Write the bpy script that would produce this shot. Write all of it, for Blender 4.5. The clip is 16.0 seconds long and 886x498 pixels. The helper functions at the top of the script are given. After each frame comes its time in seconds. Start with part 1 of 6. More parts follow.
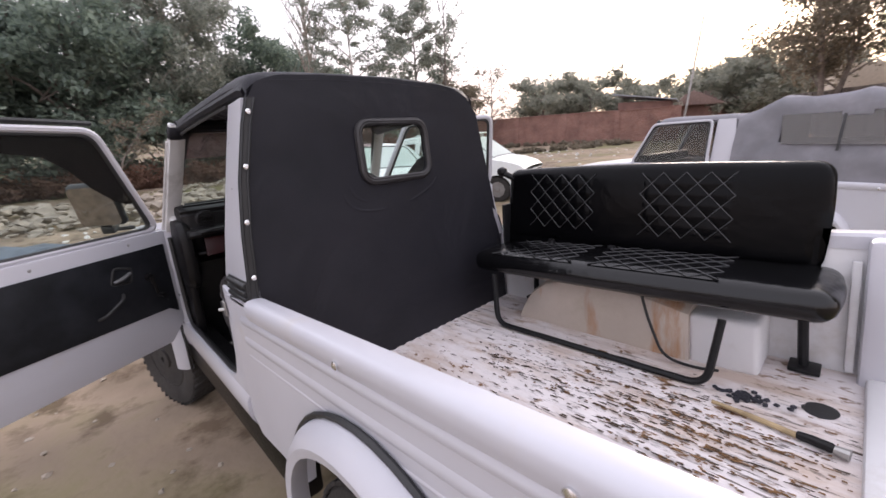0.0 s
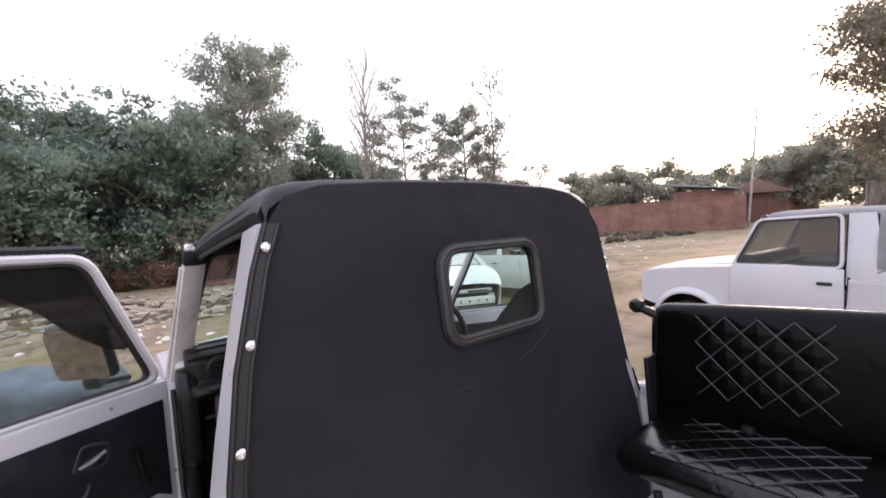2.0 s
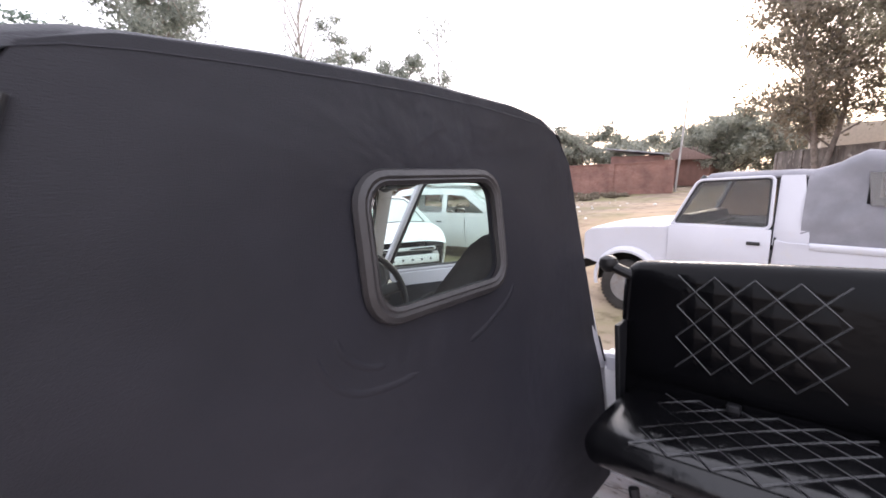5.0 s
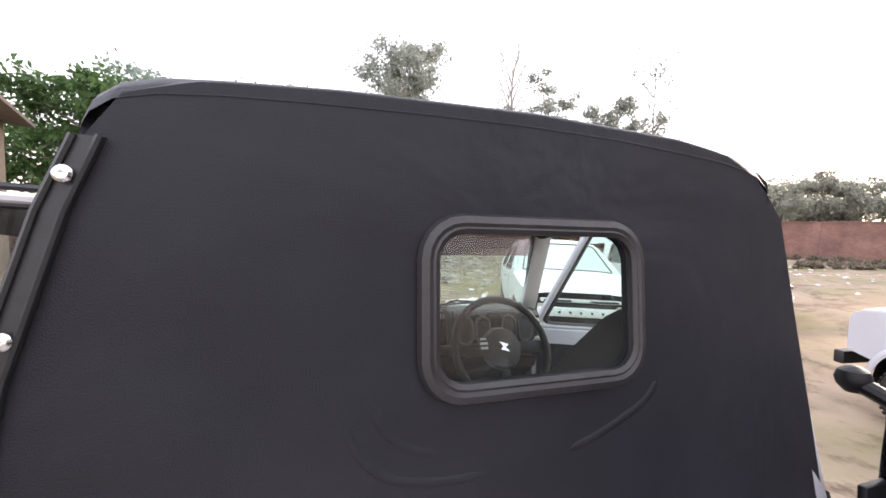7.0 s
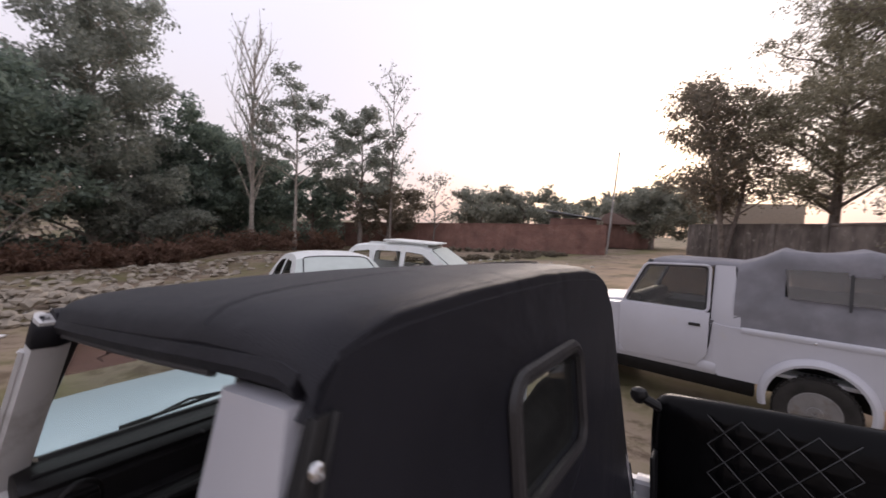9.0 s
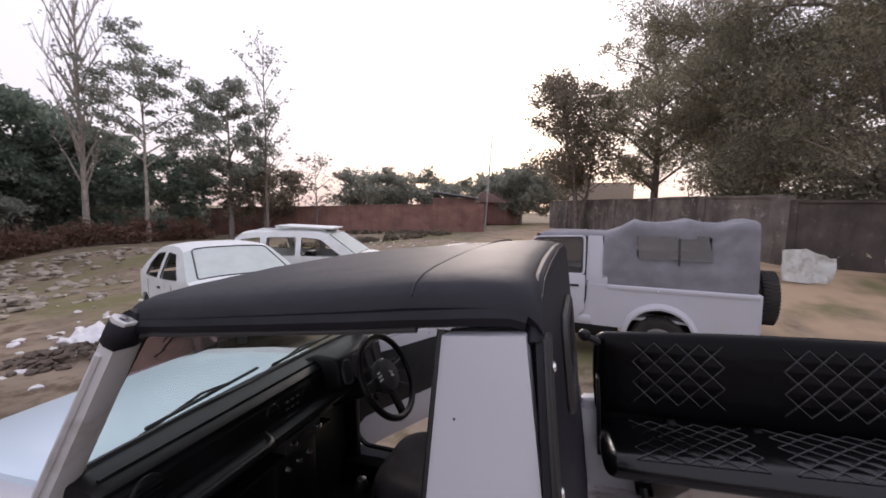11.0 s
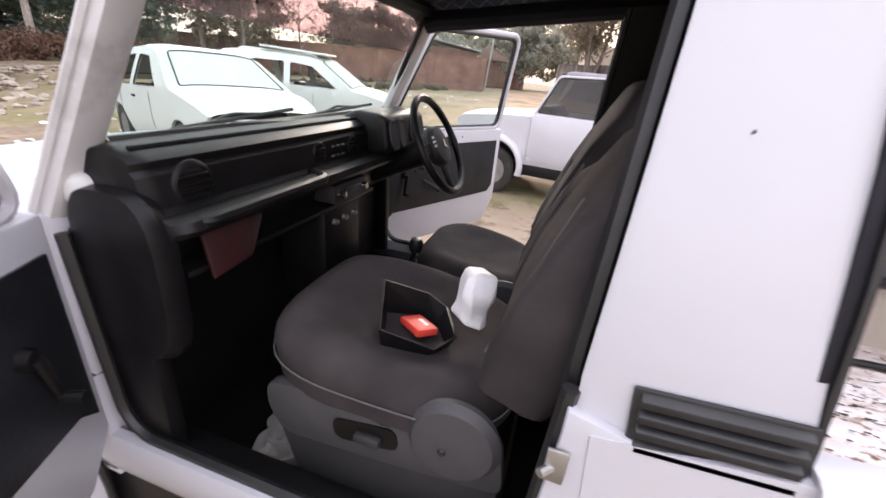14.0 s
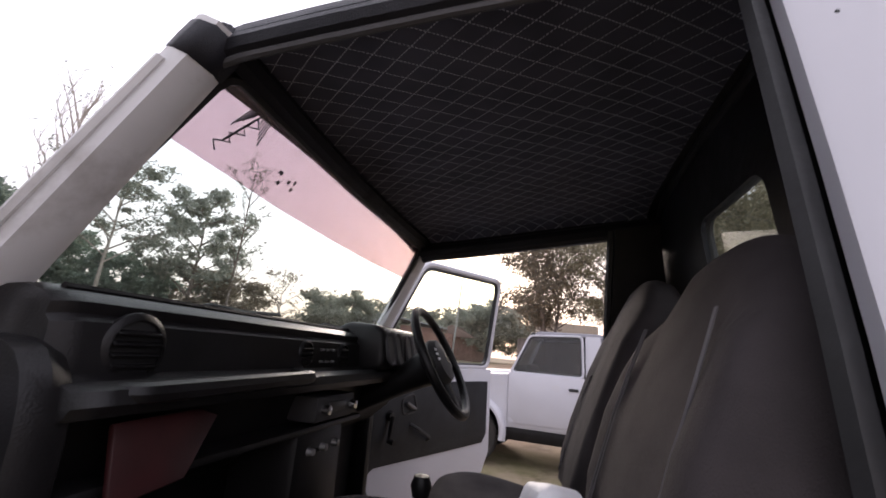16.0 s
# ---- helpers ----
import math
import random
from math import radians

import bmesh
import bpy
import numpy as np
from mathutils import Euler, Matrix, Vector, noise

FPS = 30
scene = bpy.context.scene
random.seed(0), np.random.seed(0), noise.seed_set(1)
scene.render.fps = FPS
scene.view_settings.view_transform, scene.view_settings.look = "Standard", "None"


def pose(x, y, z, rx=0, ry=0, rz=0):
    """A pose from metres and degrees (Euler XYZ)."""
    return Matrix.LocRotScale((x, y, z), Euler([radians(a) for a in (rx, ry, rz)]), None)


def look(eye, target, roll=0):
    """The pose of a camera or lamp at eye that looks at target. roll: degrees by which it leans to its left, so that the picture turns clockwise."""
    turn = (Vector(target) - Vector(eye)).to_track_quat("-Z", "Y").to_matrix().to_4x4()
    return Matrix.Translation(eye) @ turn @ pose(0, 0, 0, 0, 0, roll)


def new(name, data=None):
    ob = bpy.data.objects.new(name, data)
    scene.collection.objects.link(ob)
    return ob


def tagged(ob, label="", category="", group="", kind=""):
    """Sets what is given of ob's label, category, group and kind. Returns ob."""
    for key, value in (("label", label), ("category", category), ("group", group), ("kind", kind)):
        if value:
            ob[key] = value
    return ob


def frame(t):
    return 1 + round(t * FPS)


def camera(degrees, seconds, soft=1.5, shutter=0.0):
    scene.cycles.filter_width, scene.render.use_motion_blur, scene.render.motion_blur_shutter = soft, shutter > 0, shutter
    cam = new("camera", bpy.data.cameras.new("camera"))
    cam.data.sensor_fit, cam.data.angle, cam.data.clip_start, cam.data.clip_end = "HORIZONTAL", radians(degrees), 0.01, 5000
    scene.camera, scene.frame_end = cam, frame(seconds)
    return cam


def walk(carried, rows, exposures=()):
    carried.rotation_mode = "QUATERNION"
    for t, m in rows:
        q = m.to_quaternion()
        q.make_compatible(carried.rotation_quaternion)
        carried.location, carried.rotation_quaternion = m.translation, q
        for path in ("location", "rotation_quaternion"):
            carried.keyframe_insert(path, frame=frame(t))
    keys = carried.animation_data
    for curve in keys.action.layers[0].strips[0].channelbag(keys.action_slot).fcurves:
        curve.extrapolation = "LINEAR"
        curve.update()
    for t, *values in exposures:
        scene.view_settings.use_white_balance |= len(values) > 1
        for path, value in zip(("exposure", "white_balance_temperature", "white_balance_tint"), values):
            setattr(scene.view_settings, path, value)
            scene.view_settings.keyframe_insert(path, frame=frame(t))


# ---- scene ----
cam = camera(95.7, 16.0, soft=1.6, shutter=0.5)
PATH = [
    (0, (-1.107, -1.425, 1.448), (0.220, 0.017, 1.047), -7.1),
    (0.5, (-1.154, -1.280, 1.470), (0.244, 0.094, 1.071), -6.8),
    (1, (-1.058, -1.072, 1.479), (0.254, 0.407, 1.180), -6.1),
    (1.5, (-0.845, -0.870, 1.560), (0.377, 0.699, 1.349), -5.0),
    (2, (-0.788, -0.806, 1.633), (0.434, 0.776, 1.693), -7.2),
    (2.4, (-0.821, -0.801, 1.678), (0.445, 0.745, 1.773), -6.2),
    (2.5, (-0.823, -0.818, 1.660), (0.447, 0.726, 1.730), -6.3),
    (3, (-0.880, -0.873, 1.569), (0.417, 0.642, 1.415), -4.1),
    (3.2, (-0.938, -0.913, 1.546), (0.371, 0.583, 1.327), -4.2),
    (5.5, (-0.450, -0.471, 1.598), (0.993, 0.910, 1.503), -6.4),
    (5.7, (-0.421, -0.453, 1.594), (1.022, 0.931, 1.549), -6.2),
    (6, (-0.377, -0.436, 1.586), (0.902, 1.101, 1.547), -8.2),
    (6.4, (-0.350, -0.439, 1.601), (0.529, 1.356, 1.547), -2.1),
    (6.5, (-0.340, -0.452, 1.609), (0.429, 1.393, 1.546), -2.2),
    (7, (-0.342, -0.540, 1.601), (0.294, 1.354, 1.687), -0.1),
    (7.5, (-0.320, -0.552, 1.590), (0.382, 1.319, 1.656), -1.6),
    (8, (-0.448, -0.556, 1.647), (0.652, 1.106, 1.467), -1.9),
    (8.3, (-0.536, -0.510, 1.743), (0.772, 0.994, 1.580), 2.1),
    (8.5, (-0.613, -0.476, 1.798), (0.807, 0.932, 1.769), -0.5),
    (9, (-0.815, -0.334, 1.893), (0.800, 0.846, 1.921), -3.1),
    (9.2, (-0.862, -0.277, 1.927), (0.791, 0.848, 1.958), -3.2),
    (11.3, (-1.272, -0.071, 1.925), (0.622, 0.553, 1.761), -5.3),
    (11.5, (-1.306, -0.104, 1.888), (0.583, 0.516, 1.665), -4.3),
    (12, (-1.409, -0.130, 1.771), (0.449, 0.513, 1.400), -3.7),
    (12.5, (-1.476, -0.041, 1.770), (0.363, 0.631, 1.358), -3.3),
    (13, (-1.484, 0.139, 1.698), (0.345, 0.660, 1.081), -4.4),
    (13.3, (-1.451, 0.201, 1.658), (0.364, 0.689, 0.976), -3.6),
    (13.5, (-1.393, 0.236, 1.615), (0.394, 0.806, 0.919), -4.0),
    (14, (-1.166, 0.294, 1.504), (0.598, 0.873, 0.761), -0.3),
    (14.3, (-1.122, 0.357, 1.446), (0.772, 0.938, 1.170), -4.0),
    (14.5, (-1.058, 0.408, 1.443), (0.876, 0.911, 1.540), -4.2),
    (15, (-1.023, 0.416, 1.379), (0.886, 0.783, 1.851), -2.6),
    (15.4, (-1.016, 0.449, 1.308), (0.856, 0.824, 1.902), -1.3),
    (15.5, (-1.025, 0.471, 1.317), (0.856, 0.828, 1.895), -1.4),
    (16, (-1.025, 0.467, 1.291), (0.848, 0.901, 1.843), -1.5),
]
# the pickup stands nose down by this much; everything on it is laid out in its own level frame
TILT = pose(0, 0, 0, -7.53, 0, 0)
LIGHT = [(0.0, 0.72, 6250, 16), (1.0, 0.97, 6200, 15), (1.5, 1.1, 6200, 14), (2.0, 0.92, 6200, 16), (2.5, 0.0, 6250, 18), (2.8, 0.4, 6250, 18), (3.1, 0.95, 6200, 17), (5.4, 1.4, 6100, 15), (7.0, 1.42, 6200, 13), (7.6, 1.0, 6200, 13), (8.1, 1.22, 6200, 14), (8.5, 0.7, 6250, 15), (9.0, -0.15, 6250, 18), (11.5, 0.21, 6000, 19), (12.2, 1.02, 5900, 18), (13.5, 1.28, 6000, 14), (14.0, 1.44, 6300, 15), (14.5, 1.43, 6300, 15), (15.0, 1.12, 6200, 16), (15.5, 0.75, 6200, 18), (16.0, 0.65, 6200, 18)]
walk(cam, [(t, TILT @ look(eye, target, roll)) for t, eye, target, roll in PATH], exposures=LIGHT)


# ---- world and light ----
world = bpy.data.worlds.new("evening_sky")
scene.world = world
world.use_nodes = True
wn = world.node_tree.nodes
sky = wn.new("ShaderNodeTexSky")
sky.sky_type = "NISHITA"
sky.sun_disc = False
sky.sun_elevation = radians(14)
sky.sun_rotation = radians(80)
sky.air_density, sky.dust_density, sky.ozone_density = 1.0, 4.0, 1.0
# thin bright overcast: white overhead, a faint rosy band of dusk low down
co = wn.new("ShaderNodeTexCoord")
sp = wn.new("ShaderNodeSeparateXYZ")
world.node_tree.links.new(co.outputs["Generated"], sp.inputs[0])
dusk = wn.new("ShaderNodeValToRGB")
dusk.color_ramp.elements[0].position, dusk.color_ramp.elements[0].color = 0.0, (7.6, 5.85, 5.2, 1)
dusk.color_ramp.elements[1].position, dusk.color_ramp.elements[1].color = 0.45, (9.6, 9.4, 9.8, 1)
mid = dusk.color_ramp.elements.new(0.14)
mid.color = (8.6, 7.9, 7.9, 1)
world.node_tree.links.new(sp.outputs[2], dusk.inputs[0])
haze = wn.new("ShaderNodeMixRGB")
haze.inputs[0].default_value = 0.8
world.node_tree.links.new(sky.outputs[0], haze.inputs[1])
world.node_tree.links.new(dusk.outputs[0], haze.inputs[2])
world.node_tree.links.new(haze.outputs[0], wn["Background"].inputs[0])
wn["Background"].inputs[1].default_value = 0.13
sun_data = bpy.data.lights.new("sun", "SUN")
sun_data.energy, sun_data.angle, sun_data.color = 0.8, radians(14), (1.0, 0.86, 0.72)
sun = new("sun", sun_data)
sun.matrix_world = look((20, 5, 8), (0, 0, 0))


# ---- materials ----
def mat(name, colour, rough=0.5, metal=0.0, spread=0.06, scale=8.0, bump=0.0, bump_scale=60.0, spec=0.5, coat=0.0):
    m = bpy.data.materials.new(name)
    m.use_nodes = True
    nt = m.node_tree
    b = nt.nodes["Principled BSDF"]
    tc = nt.nodes.new("ShaderNodeTexCoord")
    no = nt.nodes.new("ShaderNodeTexNoise")
    no.inputs["Scale"].default_value, no.inputs["Detail"].default_value = scale, 6
    nt.links.new(tc.outputs["Object"], no.inputs["Vector"])
    ramp = nt.nodes.new("ShaderNodeValToRGB")
    ramp.color_ramp.elements[0].position, ramp.color_ramp.elements[1].position = 0.3, 0.7
    lo = [max(0, c * (1 - spread)) for c in colour]
    hi = [min(1, c * (1 + spread)) for c in colour]
    ramp.color_ramp.elements[0].color, ramp.color_ramp.elements[1].color = (*lo, 1), (*hi, 1)
    nt.links.new(no.outputs[0], ramp.inputs[0])
    nt.links.new(ramp.outputs[0], b.inputs["Base Color"])
    b.inputs["Roughness"].default_value, b.inputs["Metallic"].default_value = rough, metal
    b.inputs["Specular IOR Level"].default_value = spec
    b.inputs["Coat Weight"].default_value = coat
    if bump:
        n2 = nt.nodes.new("ShaderNodeTexNoise")
        n2.inputs["Scale"].default_value, n2.inputs["Detail"].default_value = bump_scale, 4
        nt.links.new(tc.outputs["Object"], n2.inputs["Vector"])
        bp = nt.nodes.new("ShaderNodeBump")
        bp.inputs["Strength"].default_value, bp.inputs["Distance"].default_value = bump, 0.01
        nt.links.new(n2.outputs[0], bp.inputs["Height"])
        nt.links.new(bp.outputs[0], b.inputs["Normal"])
    return m


def stained(m, colour, scale, lo, hi, stretch=(1, 1, 1), rough=None):
    """Lay patches of another colour over a material, where a noise exceeds lo."""
    nt = m.node_tree
    b = nt.nodes["Principled BSDF"]
    src = b.inputs["Base Color"].links[0].from_socket
    tc = nt.nodes["Texture Coordinate"]
    mp = nt.nodes.new("ShaderNodeMapping")
    mp.inputs["Scale"].default_value = stretch
    no = nt.nodes.new("ShaderNodeTexNoise")
    no.inputs["Scale"].default_value, no.inputs["Detail"].default_value, no.inputs["Roughness"].default_value = scale, 8, 0.65
    nt.links.new(tc.outputs["Object"], mp.inputs["Vector"])
    nt.links.new(mp.outputs[0], no.inputs["Vector"])
    ra = nt.nodes.new("ShaderNodeValToRGB")
    ra.color_ramp.elements[0].position, ra.color_ramp.elements[1].position = lo, hi
    nt.links.new(no.outputs[0], ra.inputs[0])
    mx = nt.nodes.new("ShaderNodeMixRGB")
    mx.inputs[2].default_value = (*colour, 1)
    nt.links.new(ra.outputs[0], mx.inputs[0])
    nt.links.new(src, mx.inputs[1])
    nt.links.new(mx.outputs[0], b.inputs["Base Color"])
    if rough is not None:
        mr = nt.nodes.new("ShaderNodeMixRGB")
        r0 = b.inputs["Roughness"].default_value
        mr.inputs[1].default_value, mr.inputs[2].default_value = (r0, r0, r0, 1), (rough, rough, rough, 1)
        nt.links.new(ra.outputs[0], mr.inputs[0])
        nt.links.new(mr.outputs[0], b.inputs["Roughness"])
    return m


def flaked(m, colour, scale, lo, hi, stretch, patch, plo, phi):
    """Small dark flakes, gathered in wide patches."""
    nt = m.node_tree
    b = nt.nodes["Principled BSDF"]
    src = b.inputs["Base Color"].links[0].from_socket
    tc = nt.nodes["Texture Coordinate"]
    mp = nt.nodes.new("ShaderNodeMapping")
    mp.inputs["Scale"].default_value = stretch
    nt.links.new(tc.outputs["Object"], mp.inputs["Vector"])
    outs = []
    for vec, sc, a, z in ((mp.outputs[0], scale, lo, hi), (tc.outputs["Object"], patch, plo, phi)):
        no = nt.nodes.new("ShaderNodeTexNoise")
        no.inputs["Scale"].default_value, no.inputs["Detail"].default_value, no.inputs["Roughness"].default_value = sc, 5, 0.6
        nt.links.new(vec, no.inputs["Vector"])
        ra = nt.nodes.new("ShaderNodeValToRGB")
        ra.color_ramp.elements[0].position, ra.color_ramp.elements[1].position = a, z
        nt.links.new(no.outputs[0], ra.inputs[0])
        outs.append(ra.outputs[0])
    mu = nt.nodes.new("ShaderNodeMath")
    mu.operation = "MULTIPLY"
    nt.links.new(outs[0], mu.inputs[0])
    nt.links.new(outs[1], mu.inputs[1])
    mx = nt.nodes.new("ShaderNodeMixRGB")
    mx.inputs[2].default_value = (*colour, 1)
    nt.links.new(mu.outputs[0], mx.inputs[0])
    nt.links.new(src, mx.inputs[1])
    nt.links.new(mx.outputs[0], b.inputs["Base Color"])
    return m


def glass(name, tint=(0.9, 0.95, 0.93), opaque=0.03, rough=0.02):
    m = bpy.data.materials.new(name)
    m.use_nodes = True
    nt = m.node_tree
    nt.nodes.remove(nt.nodes["Principled BSDF"])
    out = nt.nodes["Material Output"]
    tr = nt.nodes.new("ShaderNodeBsdfTransparent")
    tr.inputs[0].default_value = (*tint, 1)
    gl = nt.nodes.new("ShaderNodeBsdfGlossy")
    gl.inputs["Roughness"].default_value = rough
    lw = nt.nodes.new("ShaderNodeLayerWeight")
    lw.inputs[0].default_value = 0.5
    pw = nt.nodes.new("ShaderNodeMath")
    pw.operation = "POWER"
    pw.inputs[1].default_value = 5.0
    nt.links.new(lw.outputs["Facing"], pw.inputs[0])
    fr = nt.nodes.new("ShaderNodeMath")
    fr.operation = "MULTIPLY_ADD"
    fr.inputs[1].default_value, fr.inputs[2].default_value = 0.6, 0.025
    nt.links.new(pw.outputs[0], fr.inputs[0])
    mx = nt.nodes.new("ShaderNodeMixShader")
    nt.links.new(fr.outputs[0], mx.inputs[0])
    nt.links.new(tr.outputs[0], mx.inputs[1])
    nt.links.new(gl.outputs[0], mx.inputs[2])
    df = nt.nodes.new("ShaderNodeBsdfDiffuse")
    df.inputs[0].default_value = (0.6, 0.58, 0.55, 1)
    m2 = nt.nodes.new("ShaderNodeMixShader")
    m2.inputs[0].default_value = opaque
    nt.links.new(mx.outputs[0], m2.inputs[1])
    nt.links.new(df.outputs[0], m2.inputs[2])
    nt.links.new(m2.outputs[0], out.inputs[0])
    return m


PAINT = stained(mat("white_paint", (0.49, 0.485, 0.525), 0.4, spread=0.03, scale=3, bump=0.04, bump_scale=25, coat=0.25), (0.5, 0.47, 0.45), 4, 0.6, 0.85, rough=0.6)
PAINT_OLD = stained(mat("weathered_white_paint", (0.62, 0.61, 0.62), 0.5, spread=0.05, scale=4, bump=0.08, bump_scale=40), (0.42, 0.38, 0.34), 5, 0.55, 0.85)
PILLAR = stained(mat("dull_grey_white_paint", (0.58, 0.57, 0.57), 0.5, spread=0.08, scale=5, bump=0.06, bump_scale=30), (0.3, 0.28, 0.26), 6, 0.55, 0.8)
DOOR_METAL = mat("dull_door_metal", (0.16, 0.16, 0.165), 0.4, 0.6, spread=0.2)
# bonnet paint with the blue of the reflected sky mixed into its colour
HOOD_PAINT = mat("sky_tinted_white_hood_paint", (0.58, 0.68, 0.76), 0.3, spread=0.03, scale=3, coat=0.3)
VINYL = stained(mat("black_vinyl", (0.0112, 0.0112, 0.0155), 0.5, spread=0.18, scale=5, bump=0.25, bump_scale=420, spec=0.24), (0.02, 0.019, 0.024), 1.8, 0.4, 0.8)


def creased(m, scale, strength, distance):
    """Add broad soft creases under a material's fine relief."""
    nt = m.node_tree
    b = nt.nodes["Principled BSDF"]
    fine = b.inputs["Normal"].links[0].from_node
    no = nt.nodes.new("ShaderNodeTexNoise")
    no.inputs["Scale"].default_value, no.inputs["Detail"].default_value, no.inputs["Distortion"].default_value = scale, 3, 1.2
    nt.links.new(nt.nodes["Texture Coordinate"].outputs["Object"], no.inputs["Vector"])
    bp = nt.nodes.new("ShaderNodeBump")
    bp.inputs["Strength"].default_value, bp.inputs["Distance"].default_value = strength, distance
    nt.links.new(no.outputs[0], bp.inputs["Height"])
    nt.links.new(bp.outputs[0], fine.inputs["Normal"])
    return m


VINYL = creased(VINYL, 2.6, .5, .03)
PAINT = creased(PAINT, 2.0, .25, .02)
PAINT_OLD = creased(PAINT_OLD, 3.0, .3, .02)
RUBBER = mat("black_rubber", (0.015, 0.015, 0.016), 0.45, spread=0.2, scale=20, bump=0.1)
GASKET = mat("dark_rubber_gasket", (0.022, 0.02, 0.021), 0.45, spread=0.2, scale=14, bump=0.15, bump_scale=90)
PLASTIC = mat("black_dash_plastic", (0.0065, 0.006, 0.0065), 0.4, spread=0.4, scale=12, bump=0.12, bump_scale=300, spec=0.26)
PLASTIC_GREY = mat("dark_grey_plastic", (0.022, 0.021, 0.022), 0.6, spread=0.12, scale=14, bump=0.15, bump_scale=300)
DOOR_TRIM = mat("black_door_trim", (0.014, 0.015, 0.018), 0.45, spread=0.35, scale=10, bump=0.15, bump_scale=200, spec=0.22)
CLOTH = mat("dark_seat_cloth", (0.042, 0.036, 0.037), 0.9, spread=0.25, scale=9, bump=0.3, bump_scale=500, spec=0.2)
LEATHER = mat("glossy_black_leatherette", (0.002, 0.002, 0.0025), 0.22, spread=0.3, scale=6, bump=0.18, bump_scale=22, spec=0.1)
LEATHER_SEAT = mat("shiny_black_seat_leatherette", (0.0025, 0.0025, 0.003), 0.2, spread=0.3, scale=6, bump=0.3, bump_scale=16, spec=0.38)
STITCH = mat("grey_stitching", (0.037, 0.037, 0.04), 0.3, spread=0.2)
SEAM = mat("dark_grey_seam", (0.1, 0.092, 0.096), 0.8, spread=0.1)
STEEL_BLACK = mat("black_enamelled_steel", (0.008, 0.008, 0.009), 0.4, spread=0.3, scale=20, spec=0.25)
CHROME = mat("worn_chrome", (0.75, 0.75, 0.76), 0.25, 1.0, spread=0.05)
STEEL = mat("dull_steel", (0.4, 0.39, 0.38), 0.45, 0.9, spread=0.15)
TYRE = mat("dusty_tyre_rubber", (0.026, 0.023, 0.021), 0.9, spread=0.4, scale=7, bump=0.3, bump_scale=60)
RIM = stained(mat("grey_steel_rim", (0.2, 0.19, 0.185), 0.65, 0.1, spread=0.15), (0.14, 0.1, 0.07), 9, 0.5, 0.75)
GLASS = glass("clear_window_glass", opaque=.012)
GLASS_WIND = glass("green_windscreen_glass", (0.9, 0.955, 0.925), 0.04)
GLASS_DARK = glass("dark_tinted_window_glass", (0.22, 0.21, 0.22), 0.02)
GLASS_GREY = glass("smoky_window_glass", (0.55, 0.54, 0.53), 0.02)
TRIM_GREY = mat("grey_moulded_plastic", (0.05, 0.048, 0.052), 0.6, spread=0.12, scale=14, bump=0.15, bump_scale=300)
# mottled brown stands in for the ground reflected in the wing mirror
MIRROR = mat("painted_reflection_mirror_glass", (0.21, 0.16, 0.13), 0.2, 0.35, spread=0.35, scale=26)
BED = stained(stained(mat("worn_white_bed_paint", (0.68, 0.63, 0.63), 0.6, spread=0.07, scale=9, bump=0.15, bump_scale=70), (0.5, 0.4, 0.34), 4.5, 0.46, 0.66, (1.8, 0.5, 1)), (0.3, 0.17, 0.07), 5, 0.6, 0.74, (1.6, 0.7, 1), 0.85)
BED = flaked(BED, (0.035, 0.022, 0.015), 60, 0.57, 0.62, (1.7, 0.4, 1), 2.2, 0.45, 0.58)
BED = flaked(BED, (0.16, 0.08, 0.03), 30, 0.57, 0.63, (1.2, 0.6, 1), 3.0, 0.46, 0.58)
BED = flaked(BED, (0.07, 0.05, 0.035), 20, 0.6, 0.64, (3.2, 0.22, 1), 1.8, 0.45, 0.58)
BOXPAINT = stained(stained(mat("grimy_cream_paint", (0.5, 0.43, 0.37), 0.6, spread=0.15, scale=6), (0.36, 0.15, 0.04), 3.4, 0.55, 0.68, (1, 1.8, 0.4)), (0.3, 0.25, 0.2), 3, 0.45, 0.8)
CANVAS = stained(mat("faded_grey_canvas", (0.22, 0.215, 0.235), 0.85, spread=0.15, scale=4, bump=0.35, bump_scale=180, spec=0.25), (0.16, 0.16, 0.175), 2.2, 0.45, 0.75)
RED = mat("red_card", (0.7, 0.06, 0.04), 0.5, spread=0.1)
WHITE_CARD = mat("white_plastic_wrap", (0.75, 0.74, 0.76), 0.5, spread=0.08, scale=15, bump=0.3, bump_scale=40)
SUNSTRIP = glass("pink_sunstrip_film", (0.8, 0.66, 0.7), 0.14)
INK = mat("dark_ink", (0.02, 0.015, 0.02), 0.6)


